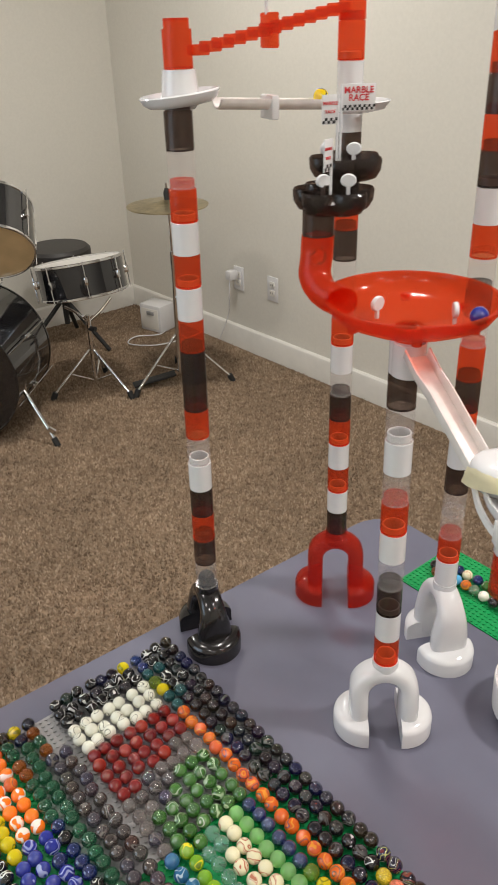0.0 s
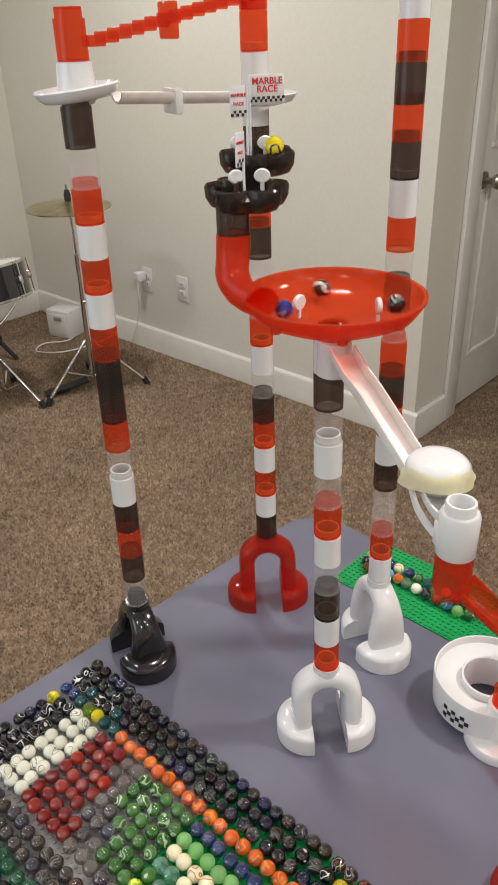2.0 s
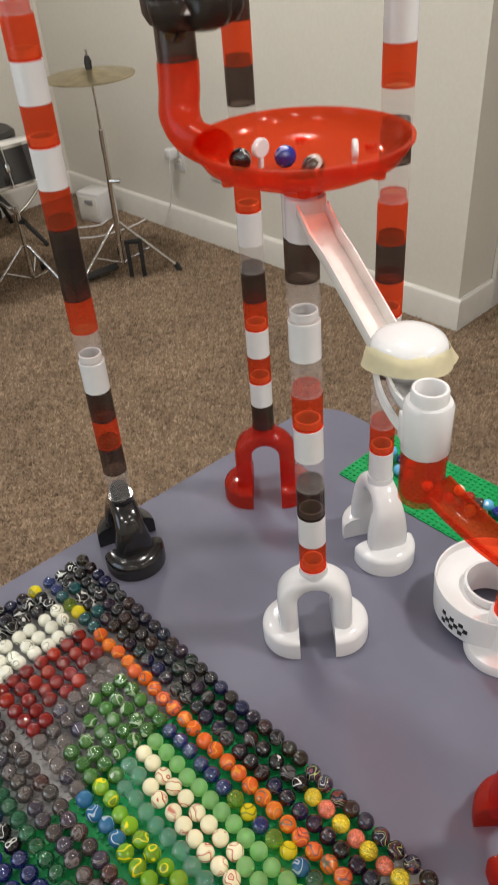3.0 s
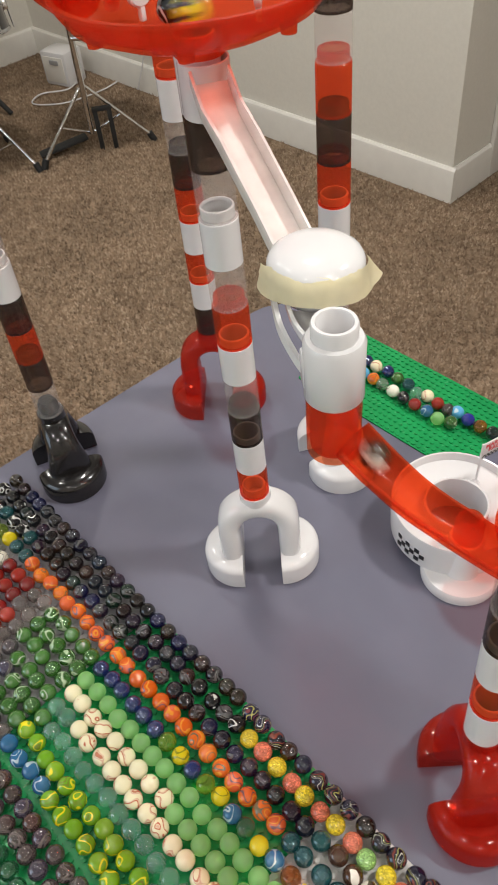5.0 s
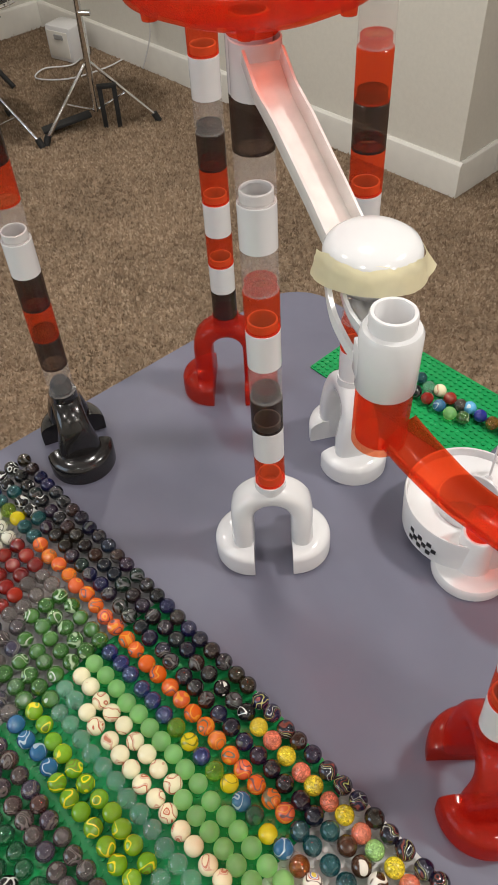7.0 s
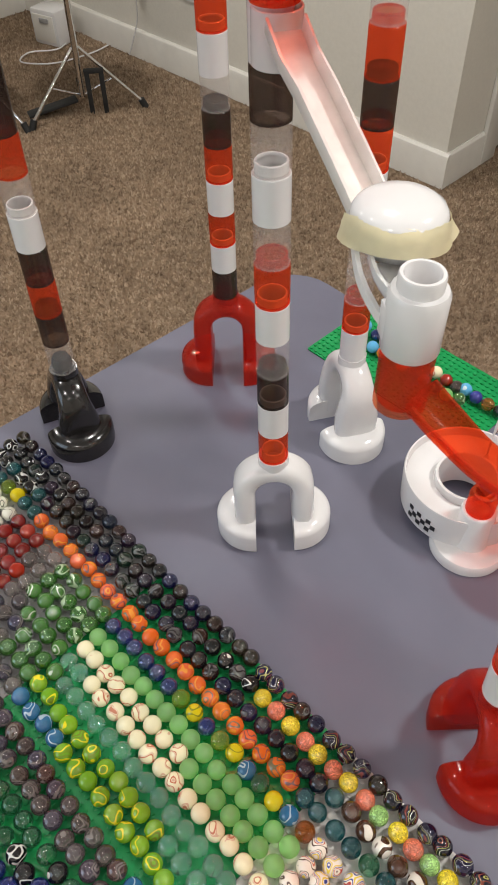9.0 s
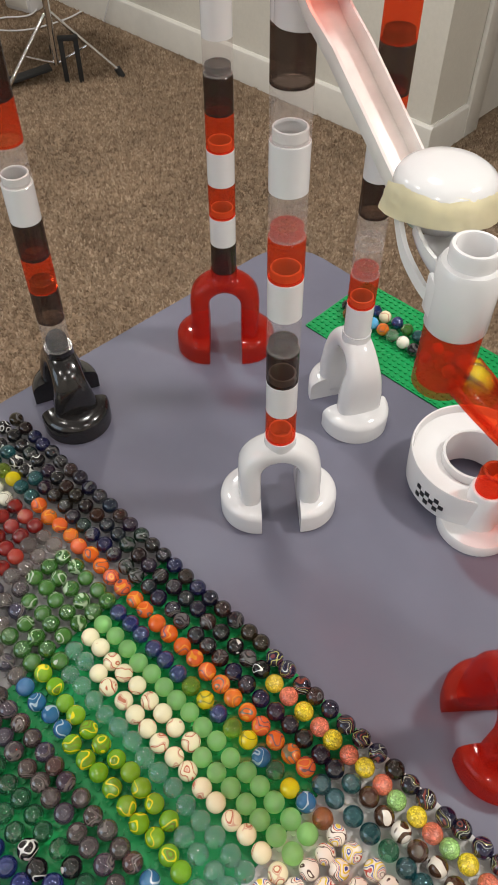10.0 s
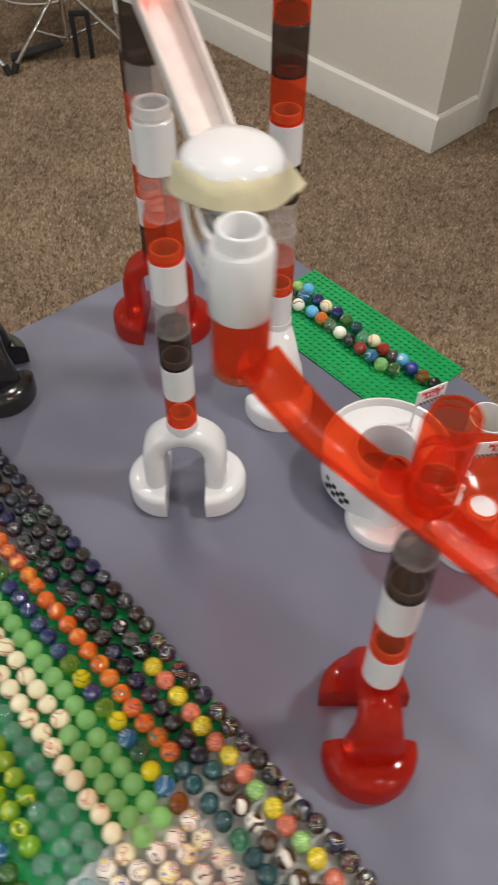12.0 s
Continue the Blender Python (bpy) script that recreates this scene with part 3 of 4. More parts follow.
def arch_base(parent, material, angle, top, label, domed=False):
    """Two-footed arch base: rounded feet, an arch between, a neck that takes the first tube."""
    base = part("base", lathe([(R - WALLT, top - 0.022), (R + 0.001, top - 0.022), (R + 0.001, top), (R - 0.003, top), (R - 0.0033, top + 0.010), (R - 0.005, top + 0.010), (R - 0.0055, top - 0.022)], 28), material, parent, label, pose(0, 0, 0, 0, 0, angle))
    if domed:
        part("cap", lathe([(R - 0.0031, top + 0.002), (R - 0.0031, top + 0.012), (R - 0.006, top + 0.0175), (0, top + 0.0195)], 28, closed=False), RUBBER, base)
    rc, leg_h = 0.0305, top - 0.047
    path = [(-rc, 0, 0.012)] + [(-rc, 0, z) for z in np.linspace(0.028, leg_h, 3)]
    path += [(-rc * math.cos(a), 0, leg_h + rc * math.sin(a)) for a in np.linspace(0.2, math.pi - 0.2, 15)]
    path += [(rc, 0, z) for z in np.linspace(leg_h, 0.028, 3)] + [(rc, 0, 0.012)]
    bm = bmesh.new()
    rings = []
    pv = [Vector(p) for p in path]
    for i, p in enumerate(pv):
        d = (pv[min(i + 1, len(pv) - 1)] - pv[max(i - 1, 0)]).normalized()
        out = Vector((-d.z, 0, d.x))  # away from the opening
        side = Vector((0, 1, 0))
        low = min(1.0, max(0.0, (leg_h + rc - p.z) / 0.055))
        half_w = 0.0165 + 0.0085 * low * low * (3 - 2 * low)
        ring = []
        for k in range(16):
            c, s = math.cos(2 * math.pi * k / 16), math.sin(2 * math.pi * k / 16)
            c = math.copysign(abs(c) ** 0.55, c)
            s = math.copysign(abs(s) ** (0.55 if s < 0 else 0.9), s)
            ring.append(bm.verts.new(p + side * (half_w * c) + out * (0.0115 * s)))
        rings.append(ring)
    for a, b in zip(rings, rings[1:]):
        for k in range(16):
            bm.faces.new((a[k], a[(k + 1) % 16], b[(k + 1) % 16], b[k]))
    bm.faces.new(rings[0]), bm.faces.new(rings[-1][::-1])
    part("arch", bm, material, base, "", None, 60)
    for sgn in (1, -1):
        bm = bmesh.new()
        loops = []
        for z, inset in ((0, 0), (0.0195, 0), (0.0235, 0.0012), (0.0265, 0.0045), (0.0285, 0.009), (0.030, 0.0145)):
            loop = []
            rr, cx, x_in = 0.0390 - inset, 0.0222, 0.0200
            for k in range(19):
                a = radians(-90 + 10 * k)
                loop.append(bm.verts.new((sgn * (cx + rr * math.cos(a)), rr * math.sin(a), z)))
            loop.append(bm.verts.new((sgn * x_in, rr, z)))
            loop.append(bm.verts.new((sgn * x_in, -rr, z)))
            loops.append(loop)
        n = len(loops[0])
        for a, b in zip(loops, loops[1:]):
            for k in range(n):
                bm.faces.new((a[k], a[(k + 1) % n], b[(k + 1) % n], b[k]))
        bm.faces.new(loops[0][::-1]), bm.faces.new(loops[-1])
        part("foot", bm, material, base, "", None, 35)
    return base


def tower(x, y, angle, base_mat, base_label, base_top, bands, lean, label):
    """A tower: its base and its tubes, as (colour, top height) from the base up."""
    t = thing("marble_run_tower", at(x, y, 0, *lean), label, "marble run tower", "marble run towers")
    arch_base(t, base_mat, angle, base_top, base_label, base_mat is BASE_BLACK)
    z = base_top
    for key, top in bands:
        tube(t, key, z, top - z)
        z = top
    return t


def even(start, keys, end):
    step = (end - start) / len(keys)
    return [(k, start + step * (i + 1)) for i, k in enumerate(keys)]


tower(0.020, 0.857, -76, BASE_BLACK, "glossy black arched base", 0.099,
                [("c", 0.140)] + even(0.140, "krk", 0.260) + even(0.260, "wcrkkrw", 0.527) + [("r", 0.563), ("w", 0.598), ("r", 0.632), ("c", 0.669), ("k", 0.706)],
                (1.0, 0.3, 0), "tall tower of striped plastic tubes on a black base")
tower(0.217, 0.936, -9, BASE_RED, "see-through red arched base", 0.118,
                [("k", 0.155), ("w", 0.190), ("r", 0.229), ("w", 0.267), ("r", 0.305), ("k", 0.342), ("c", 0.375), ("w", 0.414), ("r", 0.450), ("c", 0.487), ("c", 0.524), ("k", 0.561), ("r", 0.600), ("k", 0.636), ("k", 0.670), ("w", 0.706), ("w", 0.742), ("r", 0.780), ("r", 0.815)],
                (0, -0.3, 0), "tall tower of striped plastic tubes on a red base")
tower(0.233, 0.678, -7, WHITE, "glossy white arched base", 0.109,
                even(0.109, "rwkcwrcwckw", 0.517), (-1.5, -0.6, 0), "striped tube tower on a white arched base under the red funnel")
tower(0.342, 0.804, -84, WHITE, "glossy white arched base", 0.119,
                [("w", 0.157), ("r", 0.194), ("c", 0.228), ("c", 0.263), ("k", 0.300), ("w", 0.337), ("r", 0.376), ("k", 0.416), ("r", 0.457), ("c", 0.492), ("k", 0.522), ("c", 0.557), ("r", 0.592), ("w", 0.629), ("k", 0.664), ("r", 0.697), ("k", 0.733), ("r", 0.768), ("w", 0.804), ("r", 0.840), ("w", 0.876)],
                (0, -0.5, 0), "tallest striped tube tower on a white arched base")
tower(0.366, 0.407, -97, BASE_RED, "see-through red arched base", 0.105,
                [("w", 0.1435), ("r", 0.182), ("w", 0.2205), ("k", 0.259), ("c", 0.309), ("w", 0.319)],
                (-4.9, 0.4, 0), "short striped tube tower on a red base under the red chute")

# ---- top of tower A: dish, tubes, stepped ramp and white ramp to tower B ----
AX, AY, BX, BY = 0.027, 0.860, 0.214, 0.932
dish = thing("dish_ramp", at(0, 0, 0), "white dish round the tube with a long half-pipe ramp", "marble ramp")
part("dish", lathe([(0.017, 0.708), (0.032, 0.710), (0.038, 0.714), (0.041, 0.720), (0.0395, 0.7215), (0.036, 0.7165), (0.030, 0.7135), (0.0175, 0.713)], 36), WHITE, dish, "", pose(AX, AY, 0.713, 0, -6, 0) @ pose(0, 0, -0.713))
part("collar", lathe([(0.0145, 0.706), (0.0195, 0.712), (0.0165, 0.742), (0.0145, 0.742)], 28), WHITE, dish, "", pose(AX, AY, 0))
part("half_pipe", sweep([(AX + 0.036, AY + 0.013, 0.703), (0.12, 0.895, 0.699), (BX - 0.015, BY - 0.006, 0.694)], trough(0.026, 0.011, 0.002)), MILK, dish, "milky white half-pipe")
part("clip", box(0.009, 0.03, 0.024, 0.002), WHITE, dish, "", pose(0.12, 0.896, 0.690, 0, 0, 21))
part("end_cup", lathe([(0.0165, 0.690), (0.034, 0.694), (0.040, 0.702), (0.0385, 0.703), (0.033, 0.697), (0.0165, 0.695)], 32), WHITE, dish, "", pose(BX + 0.004, BY, 0))
stairs = thing("stepped_ramp", at(0, 0, 0), "see-through red stepped ramp between two towers", "marble ramp")
tube(stairs, "r", 0.742, 0.035, AX, AY)
sx0, sy0, sx1, sy1 = AX + 0.014, AY + 0.005, BX - 0.012, BY - 0.004
step_mesh = mesh_of(box(0.0165, 0.021, 0.0095, 0.0012), RED)
for i in range(13):
    f = (i + 0.5) / 13
    part("step", step_mesh, None, stairs, "", pose(sx0 + (sx1 - sx0) * f, sy0 + (sy1 - sy0) * f, 0.752 + 0.036 * f, 0, 0, math.degrees(math.atan2(sy1 - sy0, sx1 - sx0))))
part("clip", box(0.008, 0.030, 0.032, 0.002), RED, stairs, "", pose(0.121, 0.897, 0.757, 0, 0, 21))
part("pin", rod((0.118, 0.896, 0.787), (0.118, 0.896, 0.845), 0.0018), WHITE, stairs, "thin white pin")

# ---- funnel with curved inlet ----
FX, FY = 0.229, 0.684
funnel = thing("funnel", at(FX, FY, 0), "large shallow see-through red funnel on a tower", "marble funnel")
part("bowl", lathe([(0.0135, 0.5165), (0.0155, 0.5165), (0.0155, 0.528), (0.030, 0.5300), (0.055, 0.5341), (0.073, 0.5423), (0.079, 0.5513), (0.0800, 0.5554), (0.0820, 0.5558), (0.0820, 0.5579), (0.0785, 0.5579), (0.077, 0.5521), (0.0715, 0.5439), (0.054, 0.5362), (0.030, 0.5321), (0.0135, 0.5300)], 64), RED, funnel, "red bowl")
for a in range(0, 360, 60):
    part("boss", lathe([(0, -0.006), (0.0045, -0.006), (0.005, 0), (0, 0)], 14, closed=False), RED, funnel, "", pose(0.062 * math.cos(radians(a + 20)), 0.062 * math.sin(radians(a + 20)), 0.540))


def paddle(parent, x, y, z, turn, s=1.0, material=WHITE):
    disc = [(0, -0.0022), (0.0054 * s, -0.0022), (0.0062 * s, -0.0012), (0.0062 * s, 0.0012), (0.0054 * s, 0.0022), (0, 0.0022)]
    bm = lathe(disc, 20, None, pose(0, 0, 0.010 * s, 90, 0, 0) @ Matrix.Diagonal((1.12, 0.92, 1, 1)), False)
    box(0.0035, 0.0035, 0.008, 0.0006, pose(0, 0, -0.002), bm)
    part("paddle", bm, material, parent, "small white paddle", pose(x, y, z, 0, 0, turn))


paddle(funnel, -0.030, 0.008, 0.537, 40, 1.25)
paddle(funnel, 0.034, -0.022, 0.538, 80, 1.25)
KX, KY = 0.146, 0.716
inlet = thing("curved_inlet", at(0, 0, 0), "see-through red elbow tube feeding the funnel", "marble tube")
elbow = spline([(KX, KY, 0.609), (KX - 0.001, KY, 0.590), (KX - 0.003, KY - 0.005, 0.573), (KX + 0.003, KY - 0.017, 0.561), (KX + 0.017, KY - 0.034, 0.556)], 6)
sec_o, sec_i = circle(0.0153, 20), circle(0.0137, 20)
bm = bmesh.new()
fr = []
for i, p in enumerate(elbow):
    d = (elbow[min(i + 1, len(elbow) - 1)] - elbow[max(i - 1, 0)]).normalized()
    side = Vector((1, 0, 0))
    up = side.cross(d).normalized()
    fr.append((p, side, up))
for sec in (sec_o, sec_i):
    rings = [[bm.verts.new(p + s * a + u * b) for a, b in sec] for p, s, u in fr]
    for r0, r1 in zip(rings, rings[1:]):
        for i in range(20):
            bm.faces.new((r0[i], r0[(i + 1) % 20], r1[(i + 1) % 20], r1[i]))
part("elbow", bm, RED, inlet, "red elbow", None, 60)
tube(inlet, "k", 0.609, 0.037, KX, KY)

# ---- two-tier black flower trays with flags ----
flower = thing("flower_trays", at(0, 0, 0), "smoky black flower-shaped trays in two tiers", "marble tray")


def petal_tray(parent, x, y, z, r, turn):
    bm = bmesh.new()
    n = 72
    prof = [(0.012, 0.0), (0.62, -0.002), (0.86, 0.001), (0.98, 0.008), (1.0, 0.017), (0.96, 0.019), (0.92, 0.017), (0.88, 0.010), (0.78, 0.006), (0.60, 0.004), (0.012, 0.004)]
    rings = []
    for f, dz in prof:
        ring = []
        for i in range(n):
            a = 2 * math.pi * i / n
            rr = r * f * (0.62 + 0.38 * abs(math.cos(2.5 * a)) ** 0.6) if f > 0.1 else f
            ring.append(bm.verts.new((rr * math.cos(a), rr * math.sin(a), dz)))
        rings.append(ring)
    for a, b in zip(rings, rings[1:] + rings[:1]):
        for i in range(n):
            bm.faces.new((a[i], a[(i + 1) % n], b[(i + 1) % n], b[i]))
    return part("tray", bm, BLACK, parent, "five-petalled smoky tray", pose(x, y, z, 0, 0, turn))


petal_tray(flower, 0.160, 0.720, 0.630, 0.038, 10)
petal_tray(flower, 0.178, 0.757, 0.652, 0.035, 30)
part("stem", annulus(0.011, 0.0135, 0.626, 0.668, 24), BLACK, flower, "", pose(0.168, 0.742, 0))
for x, y, z, a in ((0.148, 0.706, 0.648, 20), (0.170, 0.704, 0.648, -15), (0.160, 0.762, 0.667, 20), (0.182, 0.745, 0.668, -20)):
    paddle(flower, x, y, z, a)


def lettering(parent, words, x, y, z, size):
    cu = bpy.data.curves.new("words", "FONT")
    cu.body, cu.size, cu.align_x, cu.extrude = words, size, "CENTER", 0.0002
    cu.offset = size * 0.02
    tmp = new("words", cu)
    bpy.context.view_layer.update()
    me = bpy.data.meshes.new_from_object(tmp.evaluated_get(bpy.context.evaluated_depsgraph_get()))
    bpy.data.objects.remove(tmp)
    me.materials.clear()
    me.materials.append(PRINT_RED)
    part("lettering", me, None, parent, "red lettering", pose(x, y, z, 90, 0, 0))


def flag(x, y, z, post_h, w, h, turn, words, side=1):
    f = thing("flag", at(x, y, z, 0, 0, turn), "small white flag with red lettering and checkered strip", "flag", "race flags")
    part("pole", rod((0, 0, 0), (0, 0, post_h), 0.0012, 8), WHITE, f)
    part("pole_foot", lathe([(0, 0), (0.005, 0), (0.004, 0.0015), (0.0016, 0.006), (0, 0.006)], 14, closed=False), WHITE, f)
    board = part("banner", box(w, 0.0012, h, 0.0004), WHITE, f, "", pose(side * w / 2, 0, post_h - h))
    top, bottom = words
    s = h * 0.34
    lettering(board, top, 0, -0.0008, h * 0.66, s * min(1.0, w / (s * 3.9)))
    lettering(board, bottom, 0, -0.0008, h * 0.38, s * min(1.0, w / (s * 3.9)))
    bm = bmesh.new()
    c = h * 0.10
    n = int(w / c)
    for r in range(2):
        for i in range(n):
            if (i + r) % 2 == 0:
                box(c, 0.0003, c, 0, pose(-w / 2 + c * (i + 0.5) + (w - n * c) / 2, -0.0008, c * r + h * 0.03), bm)
    part("checkered_strip", bm, PRINT_BLACK, board, "black and white checks")
    return f


flag(0.153, 0.696, 0.640, 0.054, 0.0125, 0.026, 50, ("MARBLE", "RACE"), -1)
flag(0.165, 0.738, 0.652, 0.072, 0.015, 0.024, 12, ("MARBLE", "RACE"), -1)
flag(0.170, 0.750, 0.657, 0.074, 0.031, 0.022, 4, ("MARBLE", "RACE"))

# ---- white ramp from the funnel, capped splitter, hanging tube and red chute ----
slide = thing("white_slide", at(0, 0, 0), "milky white slide from the funnel to the capped catcher", "marble ramp")
SLIDE = [(0.232, 0.668, 0.503), (0.2345, 0.640, 0.494), (0.240, 0.622, 0.485), (0.2535, 0.585, 0.459), (0.265, 0.548, 0.436)]
part("slide_floor", sweep(SLIDE, [(-0.0105, 0.0), (0.0105, 0.0), (0.0105, 0.0018), (-0.0105, 0.0018)]), MILK, slide)
for sgn in (-1, 1):
    part("side_wall", sweep(SLIDE, [(sgn * a, b) for a, b in ((0.0103, 0.0), (0.0122, 0.0022), (0.0125, 0.0115), (0.0108, 0.0118), (0.0105, 0.003))]), MILK, slide)
part("collar", annulus(0.0147, 0.0162, 0.480, 0.514, 32), WHITE, slide, "pale white collar round the tube", pose(0.2305, 0.684, 0.0))

catcher = thing("capped_catcher", at(0.2645, 0.521, 0.012), "white domed catcher wrapped with pale masking tape", "marble catcher")
part("dome", lathe([(0.0228, 0.4555), (0.0248, 0.4562), (0.0245, 0.4590), (0.0230, 0.4618), (0.0190, 0.4646), (0.0110, 0.4668), (0, 0.4675), (0, 0.4653), (0.0105, 0.4646), (0.0180, 0.4625), (0.0215, 0.4600), (0.0227, 0.4580), (0.0229, 0.4562)], 40, closed=False), WHITE, catcher, "glossy white dome")
bm = bmesh.new()
n = 40
rows3 = []
for j in range(7):
    row = []
    for i in range(n + 1):
        a = radians(-190 + 200 * i / n)
        front = max(0.0, math.cos(a + radians(108)))
        crumple = 0.0010 * noise.noise(Vector((i * 0.23, j * 0.7, 2.0))) + 0.0005 * noise.noise(Vector((i * 0.8, j, 5.0)))
        top = 0.4570 + 0.0082 * front + 0.0006 * noise.noise(Vector((i * 0.15, 3.0, 1.0)))
        bottom = 0.4430 + 0.0065 * front + 0.0008 * noise.noise(Vector((i * 0.13, 7.0, 4.0))) - 0.003 * max(0, (i - n * 0.8) / (n * 0.2))
        zz = bottom + (top - bottom) * (1 - j / 6)
        r = 0.0248 * math.sqrt(max(0.05, 1 - (max(0.0, zz - 0.4562) / 0.0113) ** 2)) + 0.0009 + 0.0026 * (j / 6) ** 1.5 + 0.7 * crumple
        r += 0.009 * (j / 6) * max(0, (i - n * 0.86) / (n * 0.14)) ** 1.5 + 0.002 * max(0, (n * 0.12 - i) / (n * 0.12))
        row.append(bm.verts.new((r * math.cos(a), r * math.sin(a), zz)))
    rows3.append(row)
for a, b in zip(rows3, rows3[1:]):
    for i in range(n):
        bm.faces.new((a[i], a[i + 1], b[i + 1], b[i]))
bmesh.ops.solidify(bm, geom=list(bm.faces), thickness=0.0005)
part("masking_tape", bm, TAPE, catcher, "crumpled pale yellow masking tape")
GX, GY = 0.268, 0.481
bm = lathe([(0, 0.436), (0.010, 0.4365), (0.018, 0.4395), (0.0222, 0.446), (0.0232, 0.456), (0.0216, 0.456), (0.0206, 0.447), (0.0168, 0.4415), (0.009, 0.4385), (0, 0.438)], 36, closed=False)
part("cup", bm, WHITE, catcher, "white cup under the dome")
part("neck", sweep(spline([(-0.010, -0.008, 0.434), (-0.008, -0.020, 0.427), (-0.003, -0.031, 0.420)], 5), trough(0.020, 0.016, 0.002)), WHITE, catcher)
part("arm", sweep(spline([(-0.0235, -0.004, 0.448), (-0.0225, -0.018, 0.435), (-0.0175, -0.031, 0.425), (-0.0125, -0.041, 0.420)], 6), [(-0.0012, -0.003), (0.0012, -0.003), (0.0012, 0.003), (-0.0012, 0.003)]), WHITE, catcher, "curved white side rail")
part("tab", box(0.003, 0.010, 0.020, 0.001), WHITE, catcher, "", pose(-0.0145, -0.040, 0.414))

chute = thing("red_chute", at(-0.004, -0.004, 0.011), "see-through red curved chute hanging from a white tube", "marble chute")
part("white_socket", lathe([(R, 0.409), (R + 0.0008, 0.410), (R + 0.0008, 0.443), (R - 0.0005, 0.4455), (R - 0.003, 0.446), (R - 0.003, 0.4535), (R - 0.0036, 0.4545), (R - 0.0052, 0.4545), (R - 0.0058, 0.4535), (R - 0.0058, 0.409)], 32), WHITE, chute, "white tube with a stepped rim", pose(GX, GY, 0))
part("red_socket", lathe([(R, 0.3705), (R, 0.409), (R - 0.0018, 0.409), (R - 0.0018, 0.374), (0, 0.373), (0, 0.3705)], 32, closed=False), RED, chute, "red tube end", pose(GX, GY, 0))
CHUTE = spline([(0.271, 0.476, 0.374), (0.285, 0.462, 0.360), (0.302, 0.449, 0.344), (0.325, 0.435, 0.328), (0.362, 0.408, 0.310), (0.400, 0.374, 0.296), (0.445, 0.331, 0.283), (0.490, 0.286, 0.270)], 5)
part("channel", sweep(CHUTE, trough(0.027, 0.014, 0.0018, 14)), RED, chute, "curved red half-pipe")
for z in (0.314, 0.344):
    tube(chute, "r", z, 0.030, 0.3635, 0.428)

# ---- white ring spiral with a small red tube ----
ring = thing("spiral_ring", at(0.440, 0.668, 0), "white ring-shaped spiral track with checkered print", "marble spiral")
part("ring_wall", lathe([(0.034, 0.006), (0.060, 0.006), (0.066, 0.012), (0.068, 0.054), (0.067, 0.056), (0.0655, 0.0555), (0.064, 0.046), (0.034, 0.041), (0.034, 0.052), (0.0325, 0.053), (0.031, 0.052), (0.031, 0.006)], 64), WHITE, ring, "white ring tray")
for i in range(6):
    for j in range(3):
        if (i + j) % 2 == 0:
            a = radians(196 + i * 5.2)
            part("check", box(0.0056, 0.0006, 0.0056), PRINT_BLACK, ring, "", pose(0.0675 * math.cos(a), 0.0675 * math.sin(a), 0.020 + j * 0.0062, 0, 0, math.degrees(a) + 90))
stand = part("stand", lathe([(0, 0), (0.040, 0), (0.0405, 0.009), (0.038, 0.0125), (0.020, 0.0145), (0.0185, 0.018), (0.0180, 0.062), (0.0165, 0.064), (0, 0.064)], 40, closed=False), WHITE, ring, "round white stand", pose(-0.009, -0.052, 0))
part("red_tube", mesh_of(lathe([(0.0145, 0.0645), (0.0145, 0.086), (0.0135, 0.0875), (0.0125, 0.0875), (0.0125, 0.092), (0.011, 0.0925), (0.0095, 0.092), (0.0095, 0.0645)], 28), RED), None, ring, "short red tube", pose(-0.009, -0.052, 0))
flag(0.468, 0.690, 0.050, 0.060, 0.034, 0.022, 20, ("MARBLE", "RACE"))
# further pieces beyond the spiral
cup = thing("red_tray", at(0.512, 0.582, 0), "see-through red funnel tray on a white stand", "marble funnel")
part("stand", lathe([(0, 0), (0.040, 0), (0.0405, 0.010), (0.030, 0.014), (0.0165, 0.020), (0.016, 0.060), (0, 0.060)], 32, closed=False), WHITE, cup)
part("bowl", lathe([(0.0135, 0.058), (0.016, 0.058), (0.035, 0.066), (0.058, 0.078), (0.066, 0.092), (0.0645, 0.093), (0.056, 0.081), (0.034, 0.069), (0.0135, 0.064)], 48), RED, cup, "red bowl")
paddle(cup, -0.030, 0.005, 0.078, 10)
white_cup = thing("white_cup", at(0.560, 0.700, 0), "small white cup holding a marble", "marble cup")
part("body", lathe([(0, 0), (0.020, 0), (0.022, 0.05), (0.0205, 0.05), (0.0185, 0.004), (0, 0.004)], 32, closed=False), WHITE, white_cup)
flag(0.500, 0.612, 0.076, 0.046, 0.050, 0.022, 0, ("MARBLE", "RACE"))

# ---- baseplates ----
PLATE_M = pose(-0.033, 0.843, TZ, 0, 0, -54.66)  # x along the outer marble row, -y across the rows


